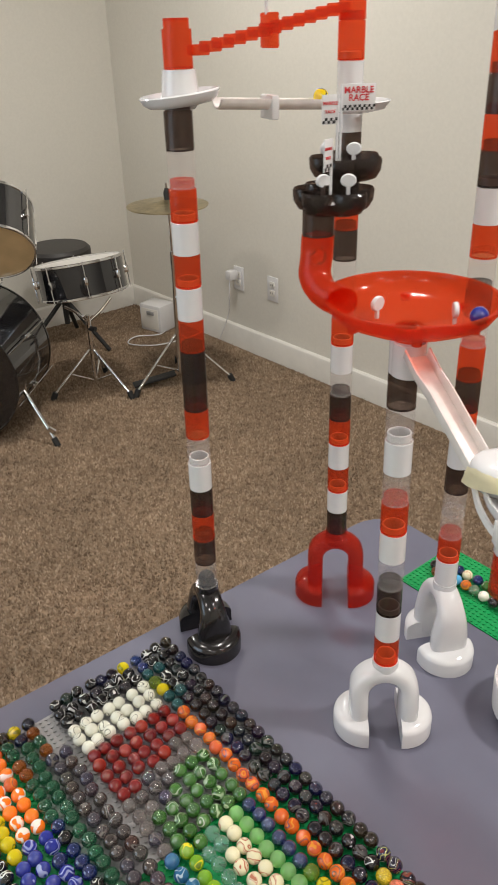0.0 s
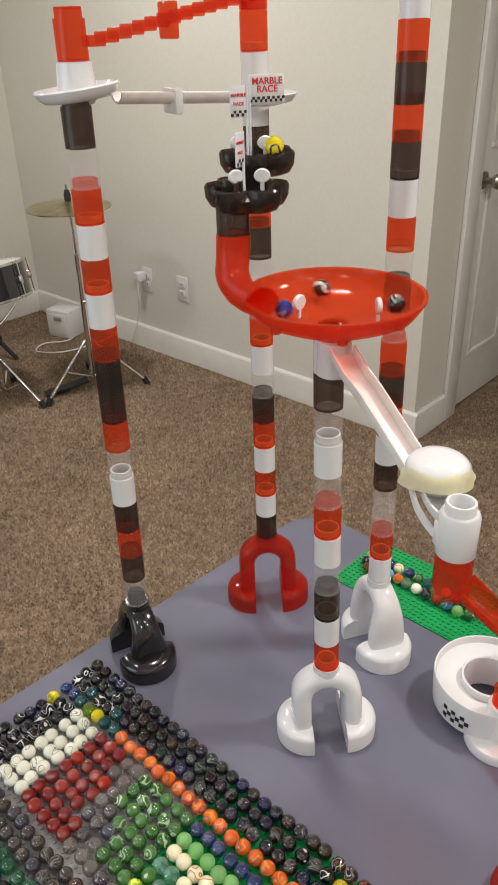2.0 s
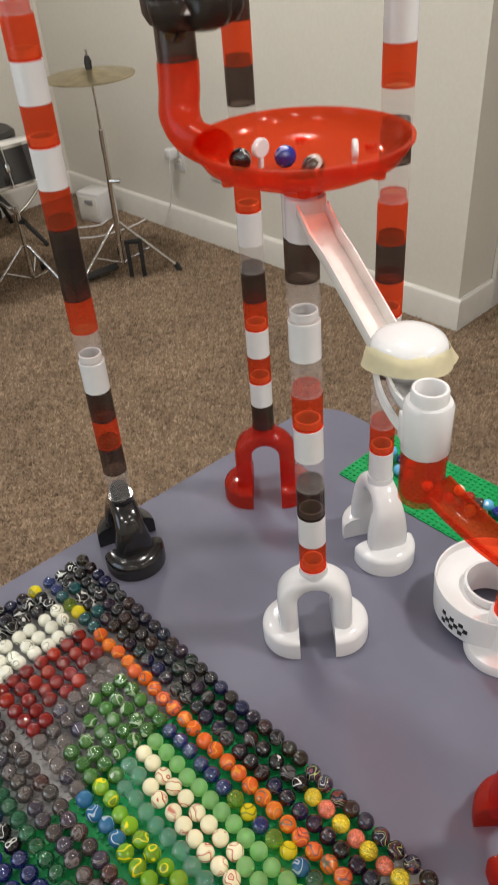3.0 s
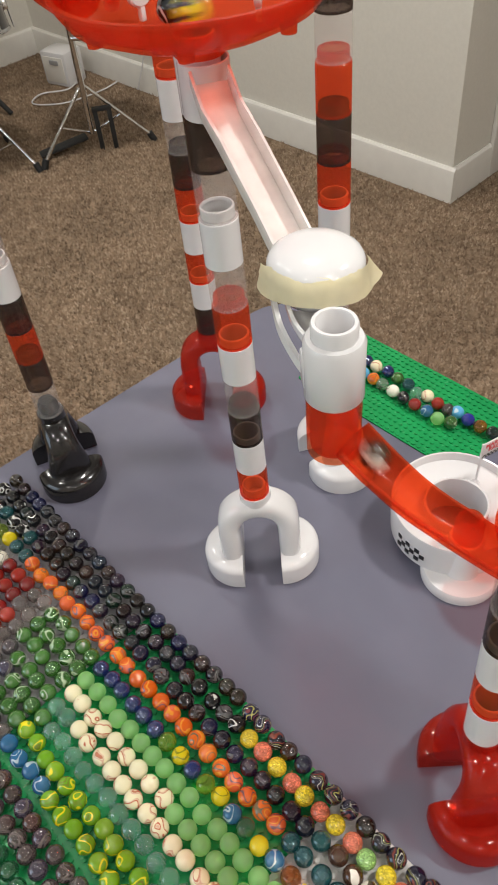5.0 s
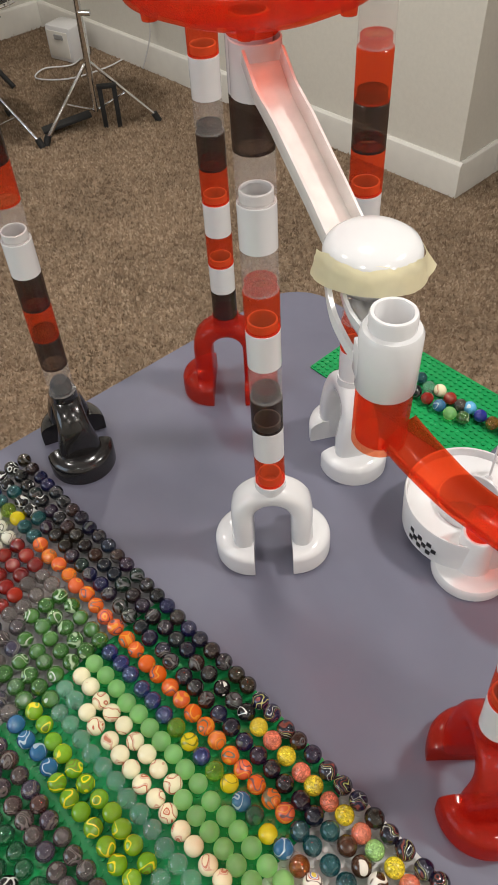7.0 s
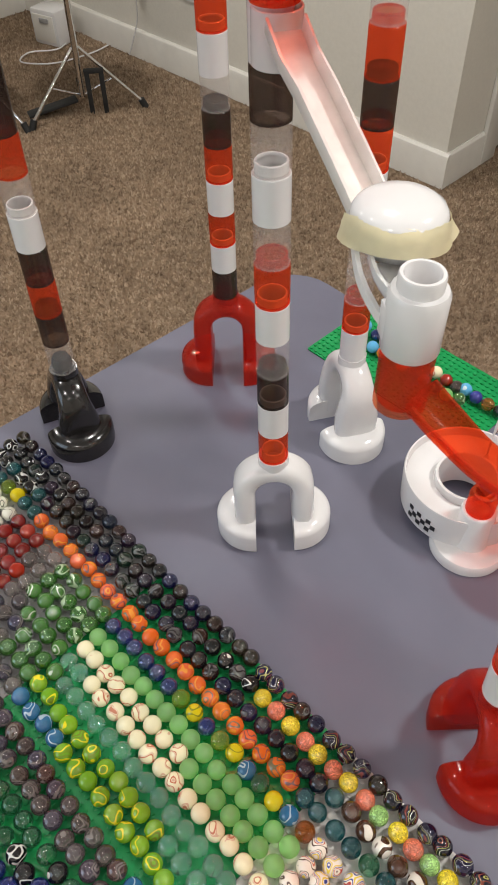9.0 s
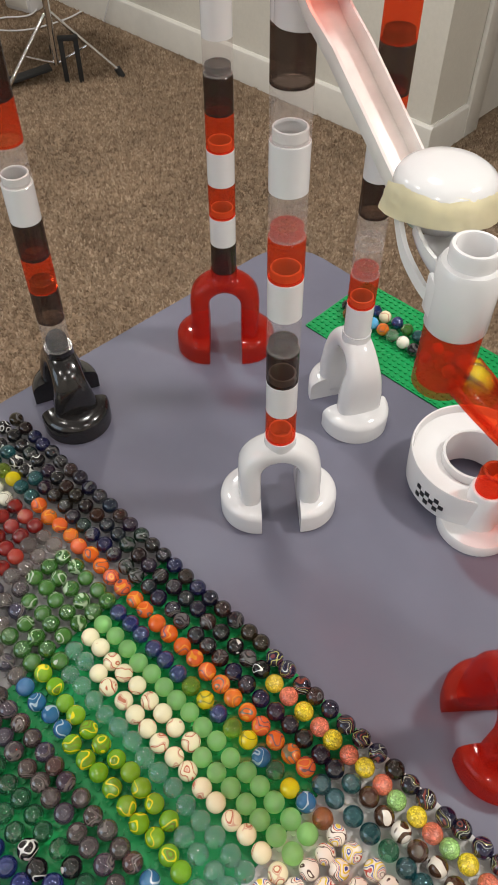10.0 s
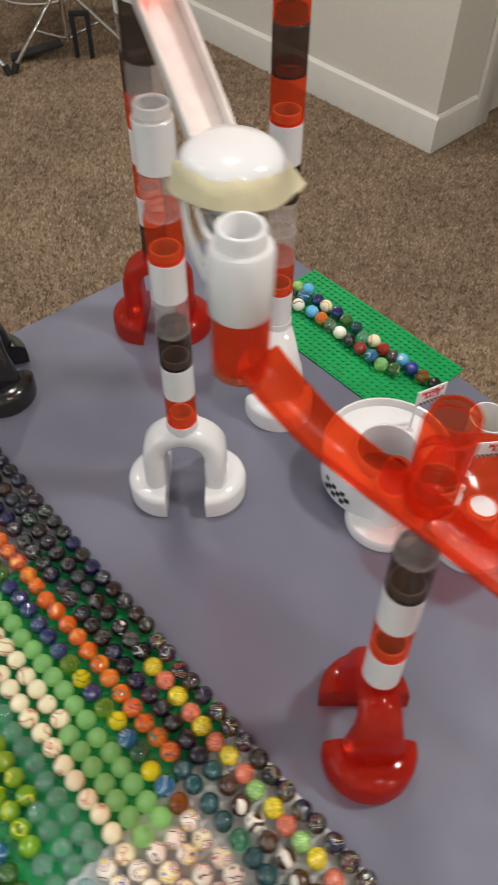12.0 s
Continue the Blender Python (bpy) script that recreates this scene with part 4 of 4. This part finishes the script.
def baseplate(m, nx, ny, material, label, x0, y0):
    """A studded baseplate of nx by ny studs at 8 mm."""
    bm = rounded_plate(x0, x0 + nx * 0.008, y0, y0 + ny * 0.008, 0.002, 0.0003, 0.0022)
    me = mesh_of(bm, material, 30)
    k = 8
    c = [(0.0024 * math.cos(2 * math.pi * i / k), 0.0024 * math.sin(2 * math.pi * i / k)) for i in range(k)]
    verts, faces = [], []
    for i in range(nx):
        for j in range(ny):
            cx, cy = x0 + 0.008 * (i + 0.5), y0 + 0.008 * (j + 0.5)
            b = len(verts)
            verts += [(cx + px, cy + py, 0.0021) for px, py in c] + [(cx + px, cy + py, 0.0039) for px, py in c]
            faces += [(b + q, b + (q + 1) % k, b + k + (q + 1) % k, b + k + q) for q in range(k)]
            faces.append(tuple(b + k + q for q in range(k)))
    plate = new("baseplate", me)
    plate.matrix_basis = m
    tagged(plate, label, "baseplate", "baseplates")
    st = bpy.data.meshes.new("studs")
    st.from_pydata(verts, [], faces)
    st.materials.append(material)
    so = new("studs", st)
    so.parent = plate
    tagged(so, "", "", "", "stuff")
    return plate


PLATES = {(0, 0): (GREY_PLATE, "grey"), (2, 0): (WHITE_PLATE, "pale grey")}
for i in range(3):
    for j in range(2):
        stuff_of, hue = PLATES.get((i, j), (GREEN, "green"))
        baseplate(PLATE_M, 32, 32, stuff_of, hue + " studded baseplate under the marbles", 0.001 + 0.2565 * i, -0.262 - 0.2565 * j)
PLATE2 = pose(0.325, 0.951, TZ, 0, 0, -54.4)
baseplate(PLATE2, 32, 16, GREEN, "bare green studded baseplate with a line of marbles", 0.0, 0.0)

# ---- marbles ----
MR = 0.0084
MARBLE_MESH = {}


NAMES = {"blackstripe": "striped_black", "greenyellow": "clear_olive", "blackwhite": "black_and_white", "orangewhite": "orange_and_white", "frost": "frosted_green", "yellowgreen": "yellow_green", "blueclear": "clear_blue", "greyclear": "clear_grey", "greenswirl": "green_swirl", "darkgreen": "dark_green", "whitemulti": "striped_white", "yellowglitter": "yellow_crackle", "pinkglitter": "pink_crackle", "greenglitter": "green_crackle", "brownwhite": "brown_and_white", "yellowblack": "yellow_and_black"}


def marble(kind, m, group, name=""):
    label, material = MARBLES[kind]
    if kind not in MARBLE_MESH:
        bm = bmesh.new()
        bmesh.ops.create_uvsphere(bm, u_segments=24, v_segments=14, radius=MR)
        MARBLE_MESH[kind] = mesh_of(bm, material, 180)
    ob = new(name or NAMES.get(kind, kind) + "_marble", MARBLE_MESH[kind])
    ob.matrix_basis = m
    return tagged(ob, label, "marble", group)


rng = random.Random(11)


def kind_at(u, k):
    """Which marble lies at u mm along the plate in row k."""
    pick = rng.random()

    def among(*kinds):
        return kinds[int(pick * len(kinds))]

    if k == 0:
        return "black" if u < 380 or pick < 0.2 else "blackstripe"
    if k == 1:
        if u > 418:
            seq = ("yellowglitter", "pinkglitter") if u < 555 else ("greenglitter", "yellowglitter", "pinkglitter")
            first = 425 if u < 555 else 564
            return seq[round((u - first) / 17) % len(seq)]
        return among("blackwhite", "blackwhite", "black") if u < 110 else ("black" if pick < 0.93 else "blackwhite")
    if k == 2:
        if u < 95:
            return among("teal", "teal", "navy", "teal", "blackwhite")
        return ("black" if pick < 0.94 else "navy") if u < 520 else among("brownwhite", "brownwhite", "brownwhite", "teal")
    if k == 3:
        if u < 112:
            return "yellow" if 60 < u < 76 else among("teal", "greenyellow", "navy", "teal")
        return "orange" if u < 502 else among("teal", "teal", "teal", "darkgreen")
    if k <= 10 and u < 52:
        return "yellow" if k == 4 and u < 8 else among("blackwhite", "blackwhite", "blackwhite", "black")
    if k <= 10 and u < 92 + 3 * (k > 7):
        return "white"
    if k <= 10 and u < 143 + 6 * (k - 4):
        return "red"
    if k == 4:
        if u < 180:
            return "greyclear"
        if u < 262:
            return "greenswirl"
        if u < 366:
            return "navy"
        if u < 538:
            return {22: "greenyellow", 23: "yellow", 24: "navy", 25: "greenyellow", 26: "yellow", 27: "blueclear", 28: "darkgreen", 29: "yellow", 30: "blueclear", 31: "amber"}[round((u - 1) / 17)]
        return "whitemulti" if u < 600 else "teal"
    if k <= 10 and u < 170 + 9 * (k - 4):
        return "greyclear" if pick < 0.75 else "grey"
    if k == 5:
        return "greenswirl" if u < 265 else ("frost" if u < 538 else "whitemulti")
    if k == 6:
        return "greenswirl" if u < 262 else ("cream" if u < 416 else ("frost" if u < 538 else "whitemulti"))
    if k == 7:
        return "greenswirl" if u < 262 else ("clear" if u < 296 else ("cream" if u < 538 else "whitemulti"))
    if k == 8:
        return "greenswirl" if u < 276 else ("clear" if u < 520 else "whitemulti")
    if k == 9:
        return "greenswirl" if u < 262 else ("yellowgreen" if u < 450 else "clear")
    if k == 10:
        if u < 262:
            return "greyclear" if pick < 0.5 else "grey"
        return "blueclear" if u < 328 else ("yellowgreen" if u < 484 else "clear")
    if k in (11, 12):
        if u < 60:
            return None if k == 11 else among("darkgreen", "black", "amber")
        if k == 11 and u > 452:
            return "blueclear" if u < 470 else "greenswirl"
        return "grey" if u < 452 else among("darkgreen", "greyclear")
    if k == 13:
        if u < 40:
            return "yellow" if u < 8 else "black"
        return "darkgreen" if u < 380 or pick < 0.7 else "blackwhite"
    if k == 14:
        return among("black", "darkgreen", "amber") if u < 130 else among("blackwhite", "navy", "navy", "darkgreen")
    if k in (15, 16):
        if u < 145:
            return "orange" if u < 25 or pick < 0.2 else "orangewhite"
        return ("blue" if k == 16 or pick < 0.6 else "navy") if u < 330 else "navy"
    if k == 17:
        return "yellow" if 60 < u < 170 else ("blue" if u >= 170 else "orangewhite")
    if k == 18:
        return "black" if pick < 0.5 else "blackwhite"
    return "cyan" if 110 < u < 240 else "black"


for k in range(20):
    for n in range(42):
        u = 1.5 + 17.0 * n + (5 if k >= 11 else 0)
        kind = kind_at(u, k)
        heap = 4 <= k <= 10 and u < 190
        skip = k == 12 and u > 300 and rng.random() < 0.1
        if kind and not skip:
            v = 13 + 17.2 * k + (2 if k >= 4 else 0) + (5 if k >= 11 else 0)
            loose = 1.2 if heap else 0.8
            du, dv = rng.gauss(0, loose), rng.gauss(0, loose)
            z = 0.0032 + MR + rng.uniform(0, 0.0008) + (rng.uniform(0, 0.003) if heap else 0)
            spin = pose(0, 0, 0, rng.uniform(0, 360), rng.uniform(0, 360), rng.uniform(0, 360)) @ Matrix.Scale(rng.uniform(0.97, 1.03), 4)
            marble(kind, PLATE_M @ pose((u + du) / 1000, -(v + dv) / 1000, z) @ spin, NAMES.get(kind, kind).replace("_", " ") + " marbles on the baseplates")
LINE = [("black", 0.386, 0.968), ("amber", 0.383, 0.952), ("white", 0.393, 0.944), ("greenglitter", 0.3975, 0.979), ("cyan", 0.411, 0.973), ("blueclear", 0.402, 0.959),
        ("cyan", 0.4085, 0.929), ("navy", 0.4195, 0.951), ("cream", 0.4285, 0.938), ("orange", 0.4185, 0.915), ("greyclear", 0.427, 0.902), ("navy", 0.4405, 0.924), ("greenswirl", 0.449, 0.9085), ("white", 0.4365, 0.887),
        ("black", 0.4455, 0.872), ("teal", 0.4590, 0.894), ("red", 0.456, 0.857), ("clear", 0.4640, 0.876), ("cream", 0.476, 0.868), ("blueclear", 0.467, 0.842), ("frost", 0.4755, 0.827), ("red", 0.484, 0.852), ("grey", 0.4925, 0.838), ("cyan", 0.5025, 0.832), ("greenswirl", 0.489, 0.817), ("blue", 0.5105, 0.8165), ("amber", 0.5205, 0.8025), ("black", 0.531, 0.789)]
for kind, x, y in LINE:
    marble(kind, at(x, y, 0.0032 + MR, rng.uniform(0, 360), rng.uniform(0, 360), 0), "line of loose marbles on the bare baseplate")
marble("yellowblack", at(0.560, 0.700, 0.012), "")


# ---- drum kit and things on the carpet ----
def hoop(r, z, w=0.006, h=0.012):
    return annulus(r - w, r + w * 0.3, z - h / 2, z + h / 2, 48, 0.002)


def drum(name, m, r, depth, top_mat, bottom_mat, lugs, label, hoop_mat=CHROME):
    d = thing(name, m, label, "drum", "drum kit")
    part("shell", annulus(r - 0.008, r - 0.001, 0.006, depth - 0.006, 48, 0.001), SHELL, d, "black lacquered shell")
    part("top_head", lathe([(0, depth - 0.002), (r - 0.003, depth - 0.002), (r - 0.003, depth - 0.005), (0, depth - 0.005)], 48, closed=False), top_mat, d)
    part("bottom_head", lathe([(0, 0.005), (r - 0.003, 0.005), (r - 0.003, 0.002), (0, 0.002)], 48, closed=False), bottom_mat, d)
    part("hoop", hoop(r, depth), hoop_mat, d)
    part("hoop", hoop(r, 0.0), hoop_mat, d)
    for i in range(lugs):
        a = 360 * (i + 0.5) / lugs
        lug = part("lug", box(0.022, 0.016, 0.035, 0.005, pose(0, 0, -0.0175)), CHROME, d, "", pose(0, 0, depth / 2, 0, 0, a) @ pose(r + 0.006, 0, 0, 0, 0, 0))
        part("tension_rod", rod((0.006, 0, -depth / 2 - 0.008), (0.006, 0, depth / 2 + 0.01), 0.0028, 8), CHROME, lug)
    return d


def tripod(parent, z_hub, spread, angles, foot_z=0.0, r=0.006):
    for a in angles:
        c, s = math.cos(radians(a)), math.sin(radians(a))
        leg = part("leg", rod((0.012 * c, 0.012 * s, z_hub), (spread * c, spread * s, foot_z + 0.02), r), CHROME, parent)
        part("brace", rod((0.012 * c, 0.012 * s, z_hub * 0.28), (spread * 0.55 * c, spread * 0.55 * s, z_hub * 0.52), r * 0.7), CHROME, leg)
        part("rubber_foot", rod((spread * 0.955 * c, spread * 0.955 * s, foot_z + 0.036), (spread * 1.03 * c, spread * 1.03 * s, foot_z + 0.002), 0.013), RUBBER, leg)


axis = Vector((0.06, 0.37, 0)).normalized()
bass_m = Matrix.Translation((-0.955, 2.76, 0.285)) @ axis.to_track_quat("Z", "Y").to_matrix().to_4x4()
bass = drum("bass_drum", bass_m, 0.272, 0.38, SHELL, SHELL, 8, "glossy black bass drum with black hoops standing on the carpet", SHELL)
inv = bass_m.inverted()
for a, b in (((-0.70, 2.80, 0.22), (-0.575, 2.69, 0.02)),):
    leg = part("spur", rod(inv @ Vector(a), inv @ Vector(b), 0.008), CHROME, bass, "chrome spur leg")
    part("rubber_tip", rod(inv @ Vector((-0.585, 2.70, 0.035)), inv @ Vector((-0.570, 2.686, 0.003)), 0.012), RUBBER, leg)
    part("wing_bolt", box(0.03, 0.012, 0.03, 0.004), CHROME, leg, "", inv @ pose(-0.60, 2.71, 0.055, 20, 40, 0))
part("spur_bracket", box(0.05, 0.03, 0.05, 0.008), CHROME, bass, "", inv @ pose(-0.705, 2.80, 0.20))
part("tom_mount", rod(inv @ Vector((-0.80, 2.92, 0.55)), inv @ Vector((-0.78, 2.96, 0.74)), 0.013), CHROME, bass, "chrome tom post")

up = Vector((-0.08, 0.78, 0.62)).normalized()
tom_m = Matrix.Translation((-0.735, 2.88, 0.735)) @ up.to_track_quat("Z", "Y").to_matrix().to_4x4()
drum("tom_drum", tom_m, 0.158, 0.20, HEAD, HEAD_TAN, 6, "black tom drum with a tan lower head on the bass drum")
up = Vector((-0.12, 0.16, 1)).normalized()
snare_m = Matrix.Translation((-0.465, 3.20, 0.465)) @ up.to_track_quat("Z", "Y").to_matrix().to_4x4()
drum("snare_drum", snare_m, 0.186, 0.135, HEAD, HEAD, 8, "black snare drum with a white head on a chrome stand")

st = thing("snare_stand", pose(-0.47, 3.21, 0), "chrome tripod stand holding the snare drum", "drum stand", "drum kit")
part("column", rod((0, 0, 0.07), (0, 0, 0.36), 0.011), CHROME, st)
tripod(st, 0.20, 0.20, (205, 325, 85))
for a in (30, 150, 270):
    c, s = math.cos(radians(a)), math.sin(radians(a))
    part("basket_arm", sweep(spline([(0, 0, 0.33), (0.06 * c, 0.06 * s, 0.365), (0.12 * c, 0.12 * s, 0.40 + 0.02 * c)]), circle(0.006, 8)), CHROME, st)
part("knob", rod((0.0, 0, 0.30), (0.03, -0.015, 0.30), 0.011), RUBBER, st)

throne = thing("drum_throne", pose(-0.67, 3.80, -0.0), "round black padded drum stool behind the snare", "stool", "drum kit")
part("seat", lathe([(0, 0.45), (0.15, 0.45), (0.165, 0.465), (0.165, 0.505), (0.15, 0.52), (0, 0.525)], 40, closed=False), SEATM, throne)
part("post", rod((0, 0, 0.12), (0, 0, 0.45), 0.014), RUBBER, throne)
for a in (330, 210, 90):
    c, s = math.cos(radians(a)), math.sin(radians(a))
    part("leg", rod((0, 0, 0.26), (0.25 * c, 0.25 * s, 0.01), 0.011), RUBBER, throne)

hh = thing("cymbal_stand", pose(-0.085, 3.24, 0), "chrome hi-hat stand with thin bronze cymbals and a black pedal", "cymbal stand", "drum kit")
part("column", rod((0, 0, 0.06), (0.005, -0.02, 0.62), 0.012), CHROME, hh)
part("upper_rod", rod((0.005, -0.02, 0.60), (0.0, -0.03, 0.90), 0.006), CHROME, hh)
part("clutch", lathe([(0, 0.815), (0.016, 0.815), (0.012, 0.835), (0.014, 0.86), (0.008, 0.88), (0, 0.88)], 16, closed=False), RUBBER, hh, "", pose(0, -0.03, 0))
part("collar", rod((0.005, -0.02, 0.42), (0.045, -0.03, 0.42), 0.010), CHROME, hh)
part("cymbal", lathe([(0.006, 0.836), (0.025, 0.834), (0.04, 0.826), (0.10, 0.822), (0.168, 0.814), (0.168, 0.812), (0.10, 0.819), (0.04, 0.823), (0.006, 0.832)], 64), BRASS, hh, "thin bronze cymbal", pose(0, -0.03, 0))
part("cymbal", lathe([(0.006, 0.792), (0.03, 0.796), (0.10, 0.804), (0.166, 0.811), (0.166, 0.809), (0.10, 0.801), (0.03, 0.793), (0.006, 0.789)], 64), BRASS, hh, "thin bronze cymbal", pose(0, -0.03, 0))
tripod(hh, 0.24, 0.235, (213, 357, 95), 0.0, 0.007)
pedal = part("pedal_frame", box(0.018, 0.012, 0.17, 0.003), RUBBER, hh, "black pedal frame", pose(0.03, -0.03, 0.0))
part("pedal_bar", box(0.018, 0.012, 0.17, 0.003), RUBBER, pedal, "", pose(0.055, 0.0, 0.0))
part("pedal_cross", box(0.075, 0.02, 0.016, 0.003), RUBBER, pedal, "", pose(0.0275, 0.0, 0.155))
part("footboard", box(0.20, 0.05, 0.012, 0.003), RUBBER, hh, "black footboard", pose(-0.12, -0.02, 0.03, 0, -8, 15))

bx = thing("small_white_box", pose(-0.215, 3.98, 0, 0, 0, -40), "small white boxy device on the carpet", "device box")
part("body", box(0.15, 0.12, 0.15, 0.012), WHITE, bx, "", pose(0, 0, 0.002))
part("front_panel", box(0.12, 0.006, 0.11, 0.003), TRIM, bx, "", pose(0, -0.061, 0.022))
part("port", box(0.05, 0.008, 0.02, 0.002), GREY_PLATE, bx, "", pose(0.01, -0.066, 0.10))
cable = tagged(part("cable", sweep(spline([(-0.14, 4.04, 0.012), (-0.20, 3.86, 0.014), (-0.33, 3.84, 0.014), (-0.36, 3.74, 0.014), (-0.22, 3.70, 0.014), (-0.06, 3.78, 0.014), (0.02, 3.86, 0.014)]), circle(0.0035, 8)), WHITE), "thin white cable lying on the carpet", "cable")


# ---- things that move: the rolling marbles ----
def bowl_z(r):
    """Height of the funnel's inner face at radius r."""
    prof = ((0.0135, 0.530), (0.030, 0.5321), (0.054, 0.5362), (0.0715, 0.5439), (0.077, 0.5521))
    for (r0, z0), (r1, z1) in zip(prof, prof[1:]):
        if r <= r1:
            return z0 + (z1 - z0) * (r - r0) / (r1 - r0)
    return 0.5521


def in_bowl(a, r):
    return (FX + r * math.cos(radians(a)), FY + r * math.sin(radians(a)), bowl_z(r + 0.004) + MR + 0.001)


def roll(kind, name, stops):
    """Keys a marble through (seconds, x, y, z) with a steady roll."""
    ob = marble(kind, at(*stops[0][1:]), "rolling marbles", name)
    rows, turn, last = [], 0.0, None
    for t, x, y, z in stops:
        p = Vector((x, y, z))
        if last is not None:
            turn += min(75.0, math.degrees((p - last).length / MR))
        last = p
        rows.append((t, at(x, y, z) @ pose(0, 0, 0, turn, turn * 0.15, 0)))
    if rows[-1][0] < 12.0:
        rows.append((12.0, rows[-1][1]))
    return ob, rows


def circling(rows):
    return [(t, *in_bowl(a, r)) for t, a, r in rows]


def spiral(t0, t1, a0, turns, r0, r1, step=0.2):
    n = max(1, round((t1 - t0) / step))
    return [(t0 + (t1 - t0) * i / n, a0 + 360 * turns * i / n, r0 + (r1 - r0) * i / n) for i in range(n + 1)]


def run_out(t0, end, slow=1.0):
    """From the funnel's hole down the slide, under the dome, through the tube and along the chute."""
    pts = [(0.0, FX, FY, 0.522), (0.10, 0.233, 0.652, 0.507), (0.20, 0.2535, 0.585, 0.470), (0.27, 0.265, 0.548, 0.447), (0.60, 0.255, 0.520, 0.434), (0.75, 0.262, 0.494, 0.430), (0.85, GX, GY, 0.395), (0.95, 0.276, 0.471, 0.391), (1.05, 0.302, 0.449, 0.355), (1.20, 0.362, 0.410, 0.322)]
    pts.append((1.45, *end))
    return [(t0 + (dt if dt <= 0.6 else 0.6 + (dt - 0.6) * slow), x, y, z) for dt, x, y, z in pts]


def chute_end(i):
    f = i * 0.0175
    return (0.487 - f * 0.70, 0.289 + f * 0.70, 0.2815 + f * 0.27)


MOVERS = []
blue = [(0.0, -45, 0.066), (0.1, -25, 0.066), (0.3, 30, 0.066), (0.5, 80, 0.066), (0.7, 125, 0.066), (0.9, 190, 0.064), (1.1, 245, 0.064), (1.3, 295, 0.062), (1.5, 368, 0.062), (1.7, 405, 0.058), (1.9, 455, 0.05), (2.0, 530, 0.045), (2.1, 610, 0.04), (2.3, 622, 0.026), (2.5, 612, 0.022), (2.7, 625, 0.024), (2.85, 740, 0.024), (2.95, 820, 0.022), (3.05, 900, 0.012)]
MOVERS.append(roll("blue", "rolling_marble", circling(blue) + run_out(3.12, chute_end(0))))
grey = [(0.3, 185, 0.068), (0.5, 300, 0.066), (0.7, 365, 0.066), (0.9, 455, 0.064), (1.1, 530, 0.064), (1.3, 585, 0.062), (1.5, 670, 0.062), (1.7, 728, 0.06), (1.9, 780, 0.058), (2.1, 835, 0.05), (2.3, 870, 0.05), (2.5, 880, 0.036), (2.7, 900, 0.036), (2.9, 960, 0.032), (3.2, 1080, 0.028), (3.4, 1170, 0.024), (3.6, 1250, 0.018), (3.8, 1330, 0.014), (3.95, 1400, 0.012)]
MOVERS.append(roll("brownwhite", "rolling_marble", [(0.0, KX, KY - 0.002, 0.590), (0.1, KX, KY - 0.006, 0.577), (0.2, KX + 0.004, KY - 0.036, 0.563)] + circling(grey) + run_out(4.02, chute_end(1), 1.0)))
dark = [(0.7, 190, 0.066), (0.9, 285, 0.066), (1.1, 380, 0.066), (1.3, 452, 0.064), (1.5, 540, 0.064), (1.7, 590, 0.062), (1.9, 660, 0.062), (2.1, 745, 0.06), (2.3, 780, 0.056), (2.5, 800, 0.05), (2.7, 835, 0.05)] + spiral(2.9, 4.3, 880, 0.85, 0.05, 0.030)
dark += [(4.5, 1221, 0.024)] + spiral(4.6, 5.45, 1260, 2.0, 0.022, 0.012, 0.1)
MOVERS.append(roll("blackwhite", "rolling_marble", [(0.0, KX, KY, 0.640), (0.4, KX, KY, 0.615), (0.5, KX, KY - 0.002, 0.590), (0.6, KX + 0.004, KY - 0.036, 0.563)] + circling(dark) + run_out(5.55, chute_end(2), 1.1)))
yellow = [(3.5, 190, 0.066)] + spiral(3.7, 4.1, 250, 0.9, 0.066, 0.062) + [(4.3, 649, 0.052), (4.5, 726, 0.060)] + spiral(4.7, 9.1, 800, 7.5, 0.058, 0.012)
MOVERS.append(roll("yellowblack", "rolling_marble", [(0.0, 0.178, 0.917, 0.7085), (0.2, 0.190, 0.921, 0.7085), (0.9, 0.196, 0.915, 0.7085), (1.2, 0.196, 0.800, 0.678), (1.4, 0.200, 0.775, 0.676), (1.7, 0.199, 0.762, 0.676), (1.9, 0.190, 0.740, 0.676), (2.1, 0.182, 0.735, 0.672), (2.3, 0.150, 0.700, 0.656), (2.5, 0.166, 0.697, 0.655), (2.7, 0.160, 0.705, 0.655), (2.9, KX, KY, 0.640), (3.1, KX, KY, 0.612), (3.2, KX, KY - 0.002, 0.590), (3.35, KX + 0.004, KY - 0.036, 0.563)] + circling(yellow) + run_out(9.22, chute_end(3), 0.5)))


def motions():
    for ob, rows in MOVERS:
        walk(ob, rows)


motions()
